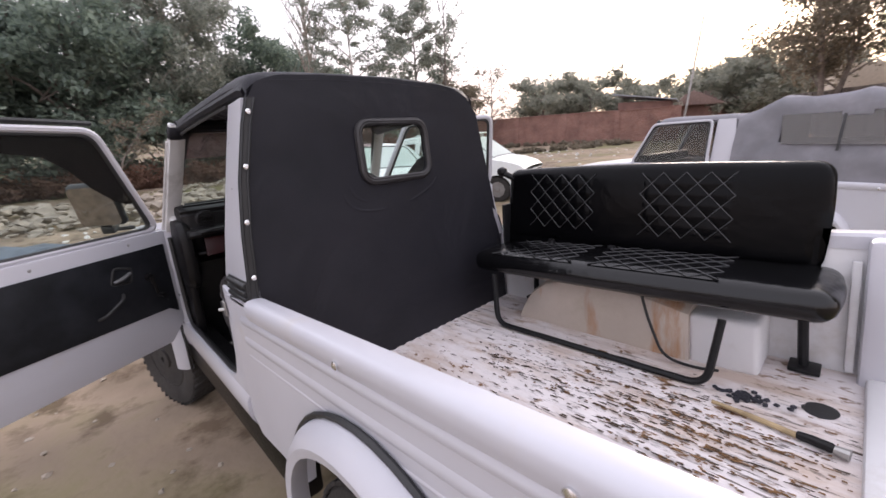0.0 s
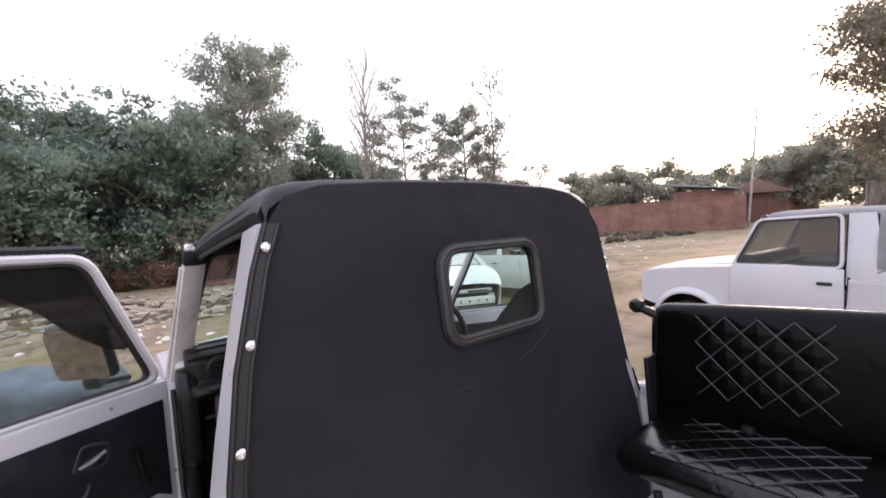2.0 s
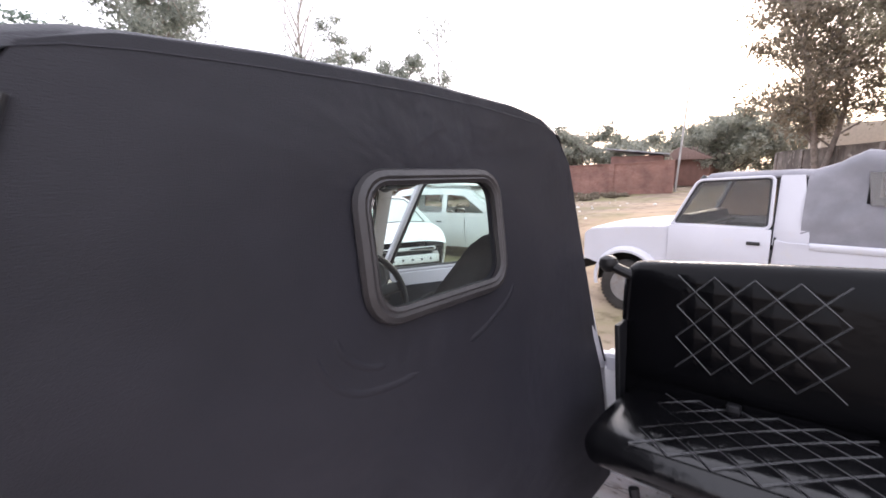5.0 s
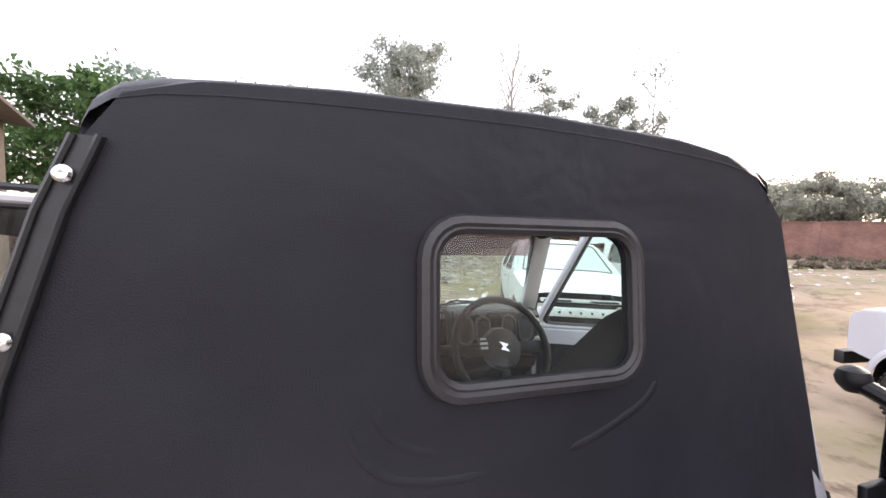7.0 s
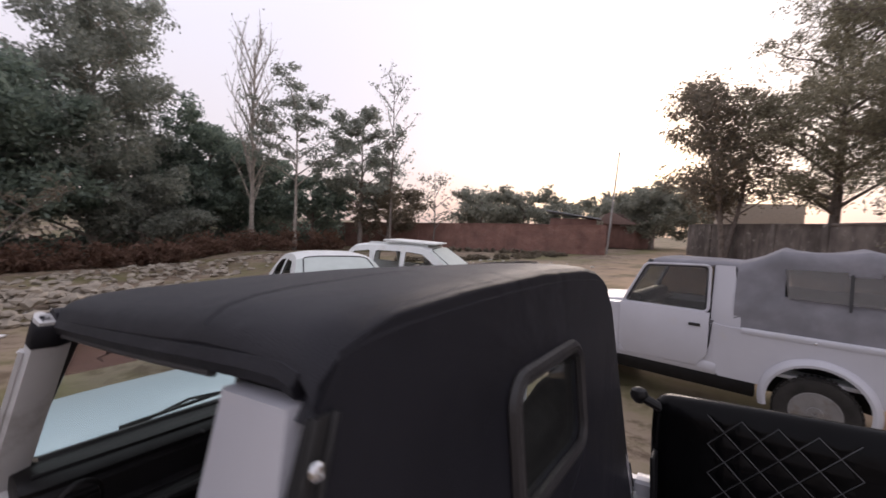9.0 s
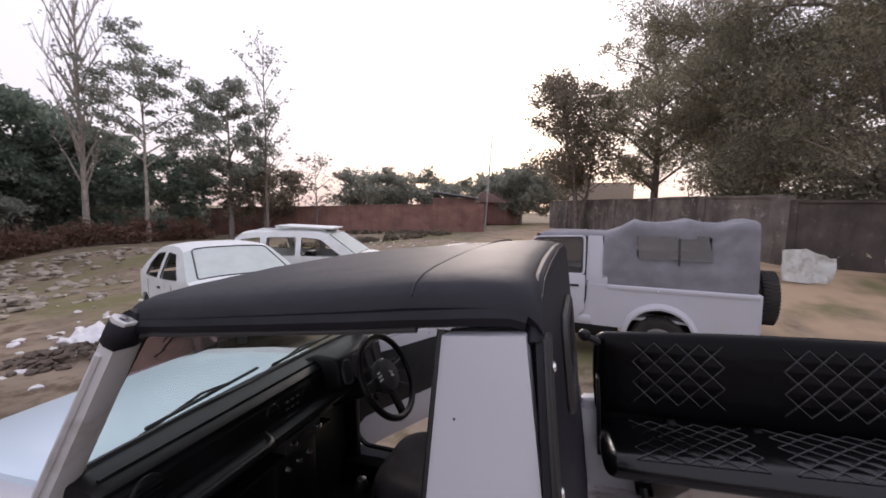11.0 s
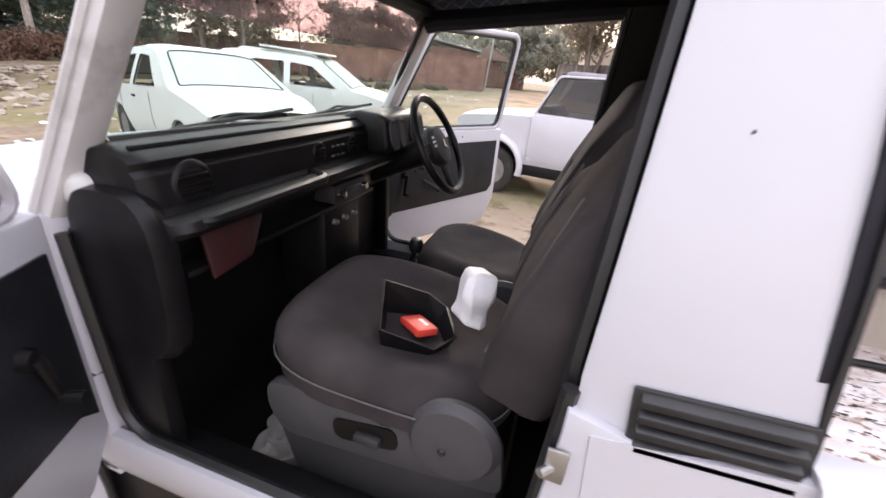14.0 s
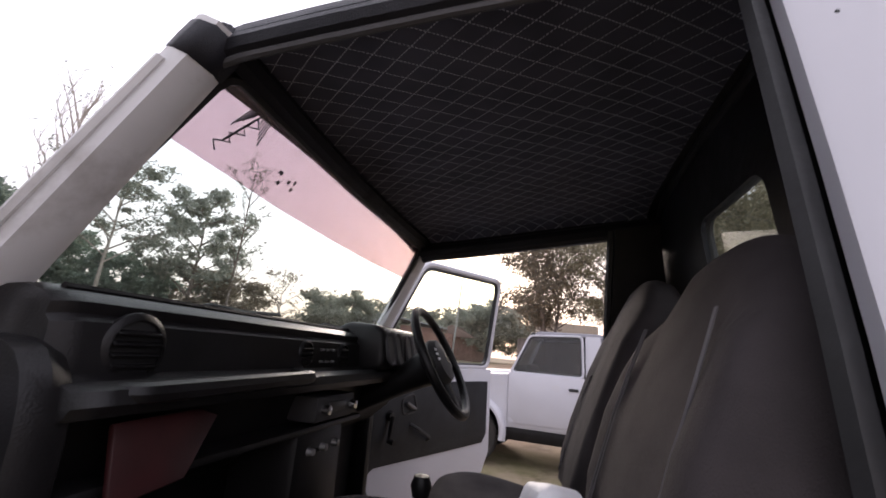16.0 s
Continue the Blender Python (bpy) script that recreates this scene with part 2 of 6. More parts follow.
def quilted_lining():
    """Black padded cloth with grey stitched diamonds, in metres."""
    m = mat("quilted_black_lining", (.08, .079, .104), .85, spread=.2, spec=.2)
    nt = m.node_tree
    b = nt.nodes["Principled BSDF"]
    src = b.inputs["Base Color"].links[0].from_socket
    sep = nt.nodes.new("ShaderNodeSeparateXYZ")
    nt.links.new(nt.nodes["Texture Coordinate"].outputs["Object"], sep.inputs[0])

    def math_node(op, a, b=None, c=None):
        n = nt.nodes.new("ShaderNodeMath")
        n.operation = op
        for i, v in enumerate((a, b, c)):
            if v is None:
                continue
            if isinstance(v, (int, float)):
                n.inputs[i].default_value = v
            else:
                nt.links.new(v, n.inputs[i])
        return n.outputs[0]
    x, y = math_node("MULTIPLY", sep.outputs[0], 19.0), math_node("MULTIPLY", sep.outputs[1], 14.0)
    u = math_node("PINGPONG", math_node("ADD", x, y), .5)
    v = math_node("PINGPONG", math_node("SUBTRACT", x, y), .5)
    near = math_node("MINIMUM", u, v)
    dash = math_node("GREATER_THAN", math_node("PINGPONG", math_node("MULTIPLY", sep.outputs[1], 160.0), .5), .16)
    line = math_node("MULTIPLY", math_node("LESS_THAN", near, .028), dash)
    mx = nt.nodes.new("ShaderNodeMixRGB")
    mx.inputs[2].default_value = (.44, .44, .5, 1)
    nt.links.new(line, mx.inputs[0])
    nt.links.new(src, mx.inputs[1])
    nt.links.new(mx.outputs[0], b.inputs["Base Color"])
    bp = nt.nodes.new("ShaderNodeBump")
    bp.inputs["Strength"].default_value, bp.inputs["Distance"].default_value = .8, .006
    nt.links.new(math_node("SMOOTH_MIN", near, .2, .1), bp.inputs["Height"])
    nt.links.new(bp.outputs[0], b.inputs["Normal"])
    return m


LINING = quilted_lining()


# ---- mesh helpers ----
def part(name, bm, material, parent=None, label="", sharp=35):
    me = bpy.data.meshes.new(name)
    bmesh.ops.recalc_face_normals(bm, faces=bm.faces)
    bm.to_mesh(me)
    bm.free()
    me.polygons.foreach_set("use_smooth", [True] * len(me.polygons))
    me.set_sharp_from_angle(angle=radians(sharp))
    me.materials.append(material)
    ob = new(name, me)
    if parent:
        ob.parent = parent
    if label:
        ob["label"] = label
    return ob


def thing(name, m, label, category, group="", kind=""):
    ob = new(name)
    ob.empty_display_size = 0.1
    ob.matrix_basis = m
    return tagged(ob, label, category, group, kind)


def joined(*parts):
    bm = bmesh.new()
    for p in parts:
        me = bpy.data.meshes.new("joining")
        p.to_mesh(me)
        p.free()
        bm.from_mesh(me)
        bpy.data.meshes.remove(me)
    return bm


def moved(bm, m):
    bmesh.ops.transform(bm, matrix=m, verts=bm.verts)
    return bm


def block(x0, x1, y0, y1, z0, z1, bev=0.01, seg=2):
    bm = bmesh.new()
    bmesh.ops.create_cube(bm, size=1)
    for v in bm.verts:
        v.co = Vector((x0 + (v.co.x + .5) * (x1 - x0), y0 + (v.co.y + .5) * (y1 - y0), z0 + (v.co.z + .5) * (z1 - z0)))
    if bev:
        bmesh.ops.bevel(bm, geom=bm.edges[:], offset=bev, segments=seg, affect="EDGES", profile=0.5)
    return bm


def slab(pts, vec, bev=0.0, seg=2):
    """A polygon pushed out along vec."""
    bm = bmesh.new()
    f = bm.faces.new([bm.verts.new(p) for p in pts])
    ex = bmesh.ops.extrude_face_region(bm, geom=[f])
    bmesh.ops.translate(bm, vec=vec, verts=[v for v in ex["geom"] if isinstance(v, bmesh.types.BMVert)])
    if bev:
        bmesh.ops.recalc_face_normals(bm, faces=bm.faces)
        bmesh.ops.bevel(bm, geom=bm.edges[:], offset=bev, segments=seg, affect="EDGES", profile=0.5)
    return bm


def holed(outer, inner, vec):
    """A plate with one hole, pushed out along vec."""
    bm = bmesh.new()
    edges = []
    for loop in (outer, inner):
        vs = [bm.verts.new(p) for p in loop]
        edges += [bm.edges.new((vs[i], vs[(i + 1) % len(vs)])) for i in range(len(vs))]
    bmesh.ops.triangle_fill(bm, edges=edges, use_beauty=True)
    ex = bmesh.ops.extrude_face_region(bm, geom=bm.faces[:])
    bmesh.ops.translate(bm, vec=vec, verts=[v for v in ex["geom"] if isinstance(v, bmesh.types.BMVert)])
    return bm


def loft(rings, closed=True, caps=True, round_trip=False):
    bm = bmesh.new()
    vr = [[bm.verts.new(p) for p in r] for r in rings]
    n = len(rings[0])
    rows = list(zip(vr, vr[1:])) + ([(vr[-1], vr[0])] if round_trip else [])
    for a, b in rows:
        for i in range(n if closed else n - 1):
            j = (i + 1) % n
            bm.faces.new((a[i], a[j], b[j], b[i]))
    if caps and closed and not round_trip:
        bm.faces.new(vr[0][::-1])
        bm.faces.new(vr[-1])
    return bm


def tube(pts, r, n=8, closed=False):
    pts = [Vector(p) for p in pts]
    rings = []
    up = None
    for i, p in enumerate(pts):
        a = pts[i - 1] if (i or closed) else p
        b = pts[(i + 1) % len(pts)] if (i < len(pts) - 1 or closed) else p
        d = (b - a).normalized()
        if up is None:
            up = Vector((0, 0, 1)) if abs(d.z) < 0.9 else Vector((1, 0, 0))
        side = d.cross(up).normalized()
        up = side.cross(d).normalized()
        rr = r[i] if isinstance(r, (list, tuple)) else r
        rings.append([p + rr * (math.cos(6.2832 * k / n) * side + math.sin(6.2832 * k / n) * up) for k in range(n)])
    return loft(rings, round_trip=closed)


def bent(pts, rad, steps=5, closed=False):
    """A polyline with its corners rounded."""
    pts = [Vector(p) for p in pts]
    out = []
    n = len(pts)
    for i, p in enumerate(pts):
        if not closed and i in (0, n - 1):
            out.append(p)
            continue
        a, b = pts[i - 1], pts[(i + 1) % n]
        da, db = (a - p), (b - p)
        k = min(rad, da.length * .49, db.length * .49)
        s, e = p + da.normalized() * k, p + db.normalized() * k
        for j in range(steps + 1):
            t = j / steps
            out.append((1 - t) ** 2 * s + 2 * t * (1 - t) * p + t * t * e)
    return out


def lathe(profile, n=24, m=None, closed=False):
    """Turn (radius, height) pairs about the z axis."""
    rings = [[(r * math.cos(6.2832 * k / n), r * math.sin(6.2832 * k / n), h) for k in range(n)] for r, h in profile]
    bm = loft(rings, caps=not closed, round_trip=closed)
    return moved(bm, m) if m else bm


def cushion(x0, x1, y0, y1, z0, z1, r=0.05, puff=0.02, n=7):
    """A soft block: bevelled, and swollen towards the middle of its faces."""
    bm = block(x0, x1, y0, y1, z0, z1, r, 4)
    bmesh.ops.subdivide_edges(bm, edges=[e for e in bm.edges if e.calc_length() > 0.06], cuts=n, use_grid_fill=True)
    c = Vector(((x0 + x1) / 2, (y0 + y1) / 2, (z0 + z1) / 2))
    h = Vector(((x1 - x0) / 2, (y1 - y0) / 2, (z1 - z0) / 2))
    for v in bm.verts:
        u = [(v.co[k] - c[k]) / h[k] for k in range(3)]
        for k in range(3):
            a, b = u[(k + 1) % 3], u[(k + 2) % 3]
            v.co[k] += puff * u[k] * max(0, 1 - a * a) * max(0, 1 - b * b)
    return bm


def rrect(x0, x1, z0, z1, r, y=0.0, n=5):
    """A rounded rectangle in the xz plane."""
    out = []
    for cx, cz, a0 in ((x1 - r, z1 - r, 0), (x0 + r, z1 - r, 90), (x0 + r, z0 + r, 180), (x1 - r, z0 + r, 270)):
        for k in range(n + 1):
            a = radians(a0 + 90 * k / n)
            out.append((cx + r * math.cos(a), y, cz + r * math.sin(a)))
    return out


TURN_X = pose(0, 0, 0, 0, 90, 0)  # turns the z axis onto x


# ---- wheels ----
def wheel(parent, x, y, z, side, radius=0.345, width=0.19, rim_mtl=None):
    m = Matrix.Translation((x, y, z)) @ (TURN_X if side > 0 else pose(0, 0, 0, 0, -90, 0))
    hub = new("wheel")
    hub.empty_display_size = 0.05
    hub.parent = parent
    w = width / 2
    ri = radius * 0.6
    tyre = lathe([(ri, -w * .8), (radius * .8, -w), (radius * .95, -w * .88), (radius, -w * .6), (radius, w * .6), (radius * .95, w * .88), (radius * .8, w), (ri, w * .8)], 48, m, True)
    lugs = []
    for k in range(44):
        a = 6.2832 * k / 44
        for s in (-1, 1):
            lug = block(-0.014, 0.014, -w * .42, w * .42, -0.008, 0.006, 0.003, 1)
            lugs.append(moved(lug, m @ Matrix.Rotation(a + (0.07 if s > 0 else 0), 4, "Z") @ Matrix.Translation((radius, 0, s * w * .48)) @ pose(0, 0, 0, 90, 0, 90) @ pose(0, 0, 0, 0, 0, 14 * s)))
    t = part("tyre", joined(tyre, *lugs), TYRE, hub, "dusty black tyre with block tread")
    rim = lathe([(ri * 1.02, w * .8), (ri * .95, w * .85), (ri * .9, w * .5), (ri * .72, w * .25), (ri * .5, w * .5), (ri * .33, w * .55), (ri * .3, w * .95), (0.02, w * .98), (0.0, -w * .3), (ri, -w * .5)], 32, m)
    part("rim", rim, rim_mtl or RIM, hub, "grey steel rim with dust")
    for k in range(8):
        part("rim_slot", moved(lathe([(0.0, w * .28), (ri * .1, w * .3), (ri * .09, w * .4), (0, w * .4)], 10), m @ Matrix.Rotation(.393 + .7854 * k, 4, "Z") @ Matrix.Translation((ri * .78, 0, 0))), RUBBER, hub)
    for bm in [moved(lathe([(0.0, w * .3), (0.011, w * .3), (0.011, w * .62), (0.0, w * .64)], 6), m @ Matrix.Translation((ri * .6 * math.cos(k * 1.2566), ri * .6 * math.sin(k * 1.2566), 0))) for k in range(5)]:
        part("wheel_nut", bm, STEEL, hub)
    return hub


def arch_flare(parent, yc, zc, sx, mtl, r0=0.39, r1=0.47, x0=0.725, x1=0.80, seal=True):
    """A wheel-arch lip: a bent strip round the wheel opening."""
    rings = []
    for k in range(25):
        a = radians(-14 + 208 * k / 24)
        c, s = math.cos(a), math.sin(a)
        sec = [(x0, r1), (x0 + .035, r1 - .006), (x1 - .012, r1 - .03), (x1, r0 + .028), (x1 - .004, r0), (x1 - .02, r0 + .004), (x0, r0 + .04)]
        rings.append([(sx * x, yc + r * c, zc + r * s * (0.97 if s > 0 else 1)) for x, r in sec])
    part("wheel_arch_flare", loft(rings), mtl, parent)
    if not seal:
        return
    line = [(sx * (x0 + .012), yc + (r1 + .008) * math.cos(radians(-14 + 208 * k / 24)), zc + (r1 + .008) * .97 * math.sin(radians(-14 + 208 * k / 24))) for k in range(25)]
    part("flare_seal", tube(line, 0.009, 6), RUBBER, parent, "black rubber seal along the flare")


REAR_Y, FRONT_Y, AXLE_Z = -0.65, 1.76, 0.345


def wheel_well(parent, yc, sx):
    """The dark inner arch over a wheel."""
    def arc(x, r):
        return [(sx * x, yc + r * math.cos(radians(a)), AXLE_Z + .08 + r * math.sin(radians(a))) for a in range(-8, 189, 14)]
    part("wheel_well", loft([arc(.7, .428), arc(.45, .428), arc(.44, .2), arc(.44, .01)], closed=False), PLASTIC, parent)


def side_skin(parent, sx, mtl, y_back=-1.5, y_front=0.235, top=1.075, swage=True):
    """The rear side panel with its wheel opening, swage lines and folded rail."""
    ro = 0.43
    prof = [(y_front, .56), (y_front, top), (y_back, top), (y_back, .52)]
    arch = [(REAR_Y + ro * math.cos(radians(a)), AXLE_Z + 0.08 + ro * math.sin(radians(a))) for a in range(168, 11, -12)]
    prof += [(arch[0][0], .52)] + arch + [(arch[-1][0], .5), (y_front - .06, .5)]
    rings = slab([(sx * .725, y, z) for y, z in prof], (-sx * .03, 0, 0))
    part("side_panel", rings, mtl, parent)
    # swage ridges run from the cab to the tail
    for z, h, d in ((1.0, .02, .008), (0.92, .02, .006), (.86, .008, .003)) if swage else ():
        sec = [(0.724, -h), (0.724 + d, -h * .4), (0.724 + d, h * .4), (0.724, h)]
        ys = [0.12, 0.09, y_back + .03, y_back]
        ks = [0.05, 1, 1, 0.3]
        part("swage_ridge", loft([[(sx * (.724 + (x - .724) * k), y, z + zz * k) for x, zz in sec] for y, k in zip(ys, ks)]), mtl, parent)
    rin = .668
    rail = [(.731, top - .055), (.737, top - .035), (.74, top - .008), (.733, top + .006), (.722, top + .012), (.7, top + .013), (rin + .008, top + .01), (rin, top), (rin, top - .04), (rin + .012, top - .04), (rin + .014, top - .006), (.72, top - .006), (.722, top - .05)]
    part("rail", loft([[(sx * x, y, z) for x, z in rail] for y in (-.012, -.6, y_back)]), mtl, parent)
    for y in (-0.62, -1.2):
        part("bolt", lathe([(0, 0), (.011, 0), (.011, .006), (.004, .01), (0, .01)], 10, Matrix.Translation((sx * .737, y, top - .035)) @ (TURN_X if sx > 0 else pose(0, 0, 0, 0, -90, 0))), CHROME, parent, "bright bolt head")


def b_pillar(parent, sx, mtl, wide=0.0, inset=0.0):
    """The white pillar behind the door, with the louvred vent below it."""
    def at(y, z, out=0.0):
        k = (z - 1.15) / 0.6
        return (sx * (.705 - inset * min(1, max(0, (z - 1.0) / .1)) - .112 * max(0, k) ** 1.15 + out), y, z)
    rows = []
    for z in (1.04, 1.15, 1.3, 1.45, 1.6, 1.75):
        k = (z - 1.15) / .6
        yf = (.25 - .085 * max(0, k) if z > 1.1 else .255) + wide * (.4 + 1.25 * max(0, k))
        yb = .0 + (.026 + 1.0 * wide) * max(0, k)
        p = [at(yf, z, -.03), at(yf + .004, z, -.006), at(yf - .008, z), at(yb, z), at(yb - .002, z, -.03)]
        rows.append(p)
    part("b_pillar", loft(rows), mtl, parent, sharp=50)
    if not wide and sx < 0:
        for y, z in ((.185, 1.7), (.15, 1.62), (.12, 1.46)):
            part("rivet_hole", lathe([(0, 0), (.0024, 0), (.002, .001), (0, .001)], 8, Matrix.Translation(at(y, z, .0)) @ pose(0, 0, 0, 0, -90, 0)), RUBBER, parent)
    inner = [tuple(Vector(r[0]) + Vector((-sx * .01, .012, 0))) for r in rows]
    part("door_seal", tube(inner, .013, 6), RUBBER, parent, "black door seal along the pillar")
    part("pillar_lining", slab([tuple(Vector(r[0]) + Vector((-sx * .012, 0, 0))) for r in rows] + [(sx * (abs(r[0][0]) - .03), .02, r[0][2]) for r in rows[::-1]], (-sx * .012, 0, 0)), PLASTIC, parent)
    if wide:
        return
    vent = new("side_vent")
    vent.empty_display_size = .05
    vent.parent = parent
    part("vent_body", slab([at(.192, 1.158, .002), at(.192, 1.062, .006), at(-.004, 1.052, .006), at(-.004, 1.148, .002)], (sx * .006, 0, 0), .003), RUBBER, vent)
    for k in range(4):
        z = 1.07 + .024 * k
        part("louvre", slab([at(.184, z + .012, .008), at(.184, z, .008), at(.004, z - .01, .008), at(.004, z + .002, .008)], (sx * .012, 0, -.006), .002), RUBBER, vent)


def pad(cx, cy, hx, hy, z0, z1, rim=.06, dish=.02, ex=.55, ey=.6, n=40):
    """A soft cushion on a rounded plan, with a rolled rim and a dished top."""
    def ring(k, z):
        out = []
        for i in range(n):
            a = 6.2832 * i / n
            c, s = math.cos(a), math.sin(a)
            out.append((cx + hx * k * math.copysign(abs(c) ** ex, c), cy + hy * k * math.copysign(abs(s) ** ey, s), z))
        return out
    rows = [ring(.9, z0), ring(.97, z0 + .015)]
    for q in range(7):
        a = radians(90 * q / 6)
        rows.append(ring(1 - rim / hx * (1 - math.cos(a)), z1 - rim * (1 - math.sin(a))))
    for k, d in ((.6, .35), (.45, .7), (.25, .95), (.05, 1)):
        rows.append(ring(k, z1 - dish * d))
    return loft(rows)


def seat(m, label, rise=0.0, short=0.0):
    """A front seat: base trim, squab, and a backrest that narrows into its headrest."""
    s = thing("car_seat", m, label, "car seat", "front seats")
    part("seat_base", block(-.215, .215, -.2, .25 - short, -.1, .2, .03), PLASTIC, s)
    part("seat_skirt", slab([(-.238, -.19, -.05), (-.238, .27 - short, -.05), (-.238, .325 - short, .14), (-.238, -.19, .18)], (.02, 0, 0), .006), PLASTIC_GREY, s, "dark grey moulded skirt under the side trim")
    side = bent([(-.245, -.2, .17), (-.245, .05, .145), (-.245, .31 - short, .13), (-.245, .35 - short, .2), (-.245, .345 - short, .27), (-.245, .16, .275), (-.245, .05, .245), (-.245, -.02, .3), (-.245, -.18, .3)], .03, 4, True)
    part("side_trim", slab(side, (.03, 0, 0), .004), TRIM_GREY, s, "grey moulded plastic seat side trim")
    part("recliner_cover", lathe([(0, -.01), (.09, -.01), (.094, .006), (.08, .022), (.02, .028), (0, .028)], 30, Matrix.Translation((-.245, -.09, .28)) @ pose(0, 0, 0, 0, -90, 0)), TRIM_GREY, s, "round grey recliner cover")
    part("cover_screw", lathe([(0, 0), (.008, 0), (.006, .004), (0, .004)], 10, Matrix.Translation((-.275, -.075, .27)) @ pose(0, 0, 0, 0, -90, 0)), RUBBER, s)
    recess = part("lever_recess", slab(rrect(-.075, .075, -.028, .028, .02), (0, .003, 0)), PLASTIC, s)
    recess.matrix_basis = Matrix.Translation((-.2465, .1, .215)) @ pose(0, 0, 0, 0, 8, 90)
    part("lever", block(-.266, -.246, .06, .12, .2, .222, .006), PLASTIC_GREY, s)
    sq = pad(0, .1 - short / 2, .262, .29 - short / 2, .25, .385, .07, .03)
    for v in sq.verts:
        v.co.z += (.15 * (v.co.y - .1) if v.co.z > .3 else 0) + (.02 * max(0, abs(v.co.x) / .25 - .6) if v.co.z > .3 else 0)
        v.co += Vector((1, 1, 1)) * .006 * noise.noise(v.co * 7)
    part("squab", sq, CLOTH, s)
    part("squab_piping", tube([((.264) * math.copysign(abs(math.cos(a)) ** .55, math.cos(a)), .1 - short / 2 + (.292 - short / 2) * math.copysign(abs(math.sin(a)) ** .6, math.sin(a)), .318 + .012 * math.sin(a)) for a in [6.2832 * k / 60 for k in range(60)]], .002, 5, True), SEAM, s)
    rows = []
    for h, w, th, y in ((0, .2, .05, 0), (.02, .245, .08, 0), (.1, .264, .092, .0), (.22, .266, .088, .004), (.3 + rise * .5, .258, .085, .0), (.36 + rise * .7, .24, .08, -.002), (.41 + rise, .212, .075, -.004), (.45 + rise, .182, .068, -.004), (.485 + rise, .152, .058, .0), (.51 + rise, .118, .045, .0), (.525 + rise, .07, .025, 0)):
        ring = []
        for i in range(32):
            a = 6.2832 * i / 32
            c, q = math.cos(a), math.sin(a)
            x = w * math.copysign(abs(c) ** .6, c)
            yy = th * math.copysign(abs(q) ** .65, q)
            bol = .03 * max(0, abs(x) / .262 - .55) / .45 if q > 0 and h < .4 + rise else 0
            ring.append((x, y + yy + bol * 1.6, h))
        rows.append(ring)
    lean = Matrix.Translation((0, -.19, .37)) @ pose(0, 0, 0, 18, 0, 0)
    part("backrest", moved(loft(rows), lean), CLOTH, s)
    for x in (-.178, -.168, .168, .178):
        line = []
        for k in range(9):
            h = .05 + k * .042
            w, th = (.264, .09) if h < .24 else (.264 - (h - .24) * .2, .088)
            xs = x * (1 if h < .3 else 1 - (h - .3) * .9)
            c = min(1, abs(xs) / w) ** (1 / .6)
            line.append((xs, th * math.sqrt(1 - c * c) ** .65 + .048 * max(0, abs(xs) / .262 - .55) / .45 + .001, h))
        part("seam", moved(tube(line, .0018, 5), lean), SEAM, s)
    part("backrest_rear", moved(block(-.2, .2, -.1, -.06, .05, .34, .02), lean), PLASTIC, s)
    return s


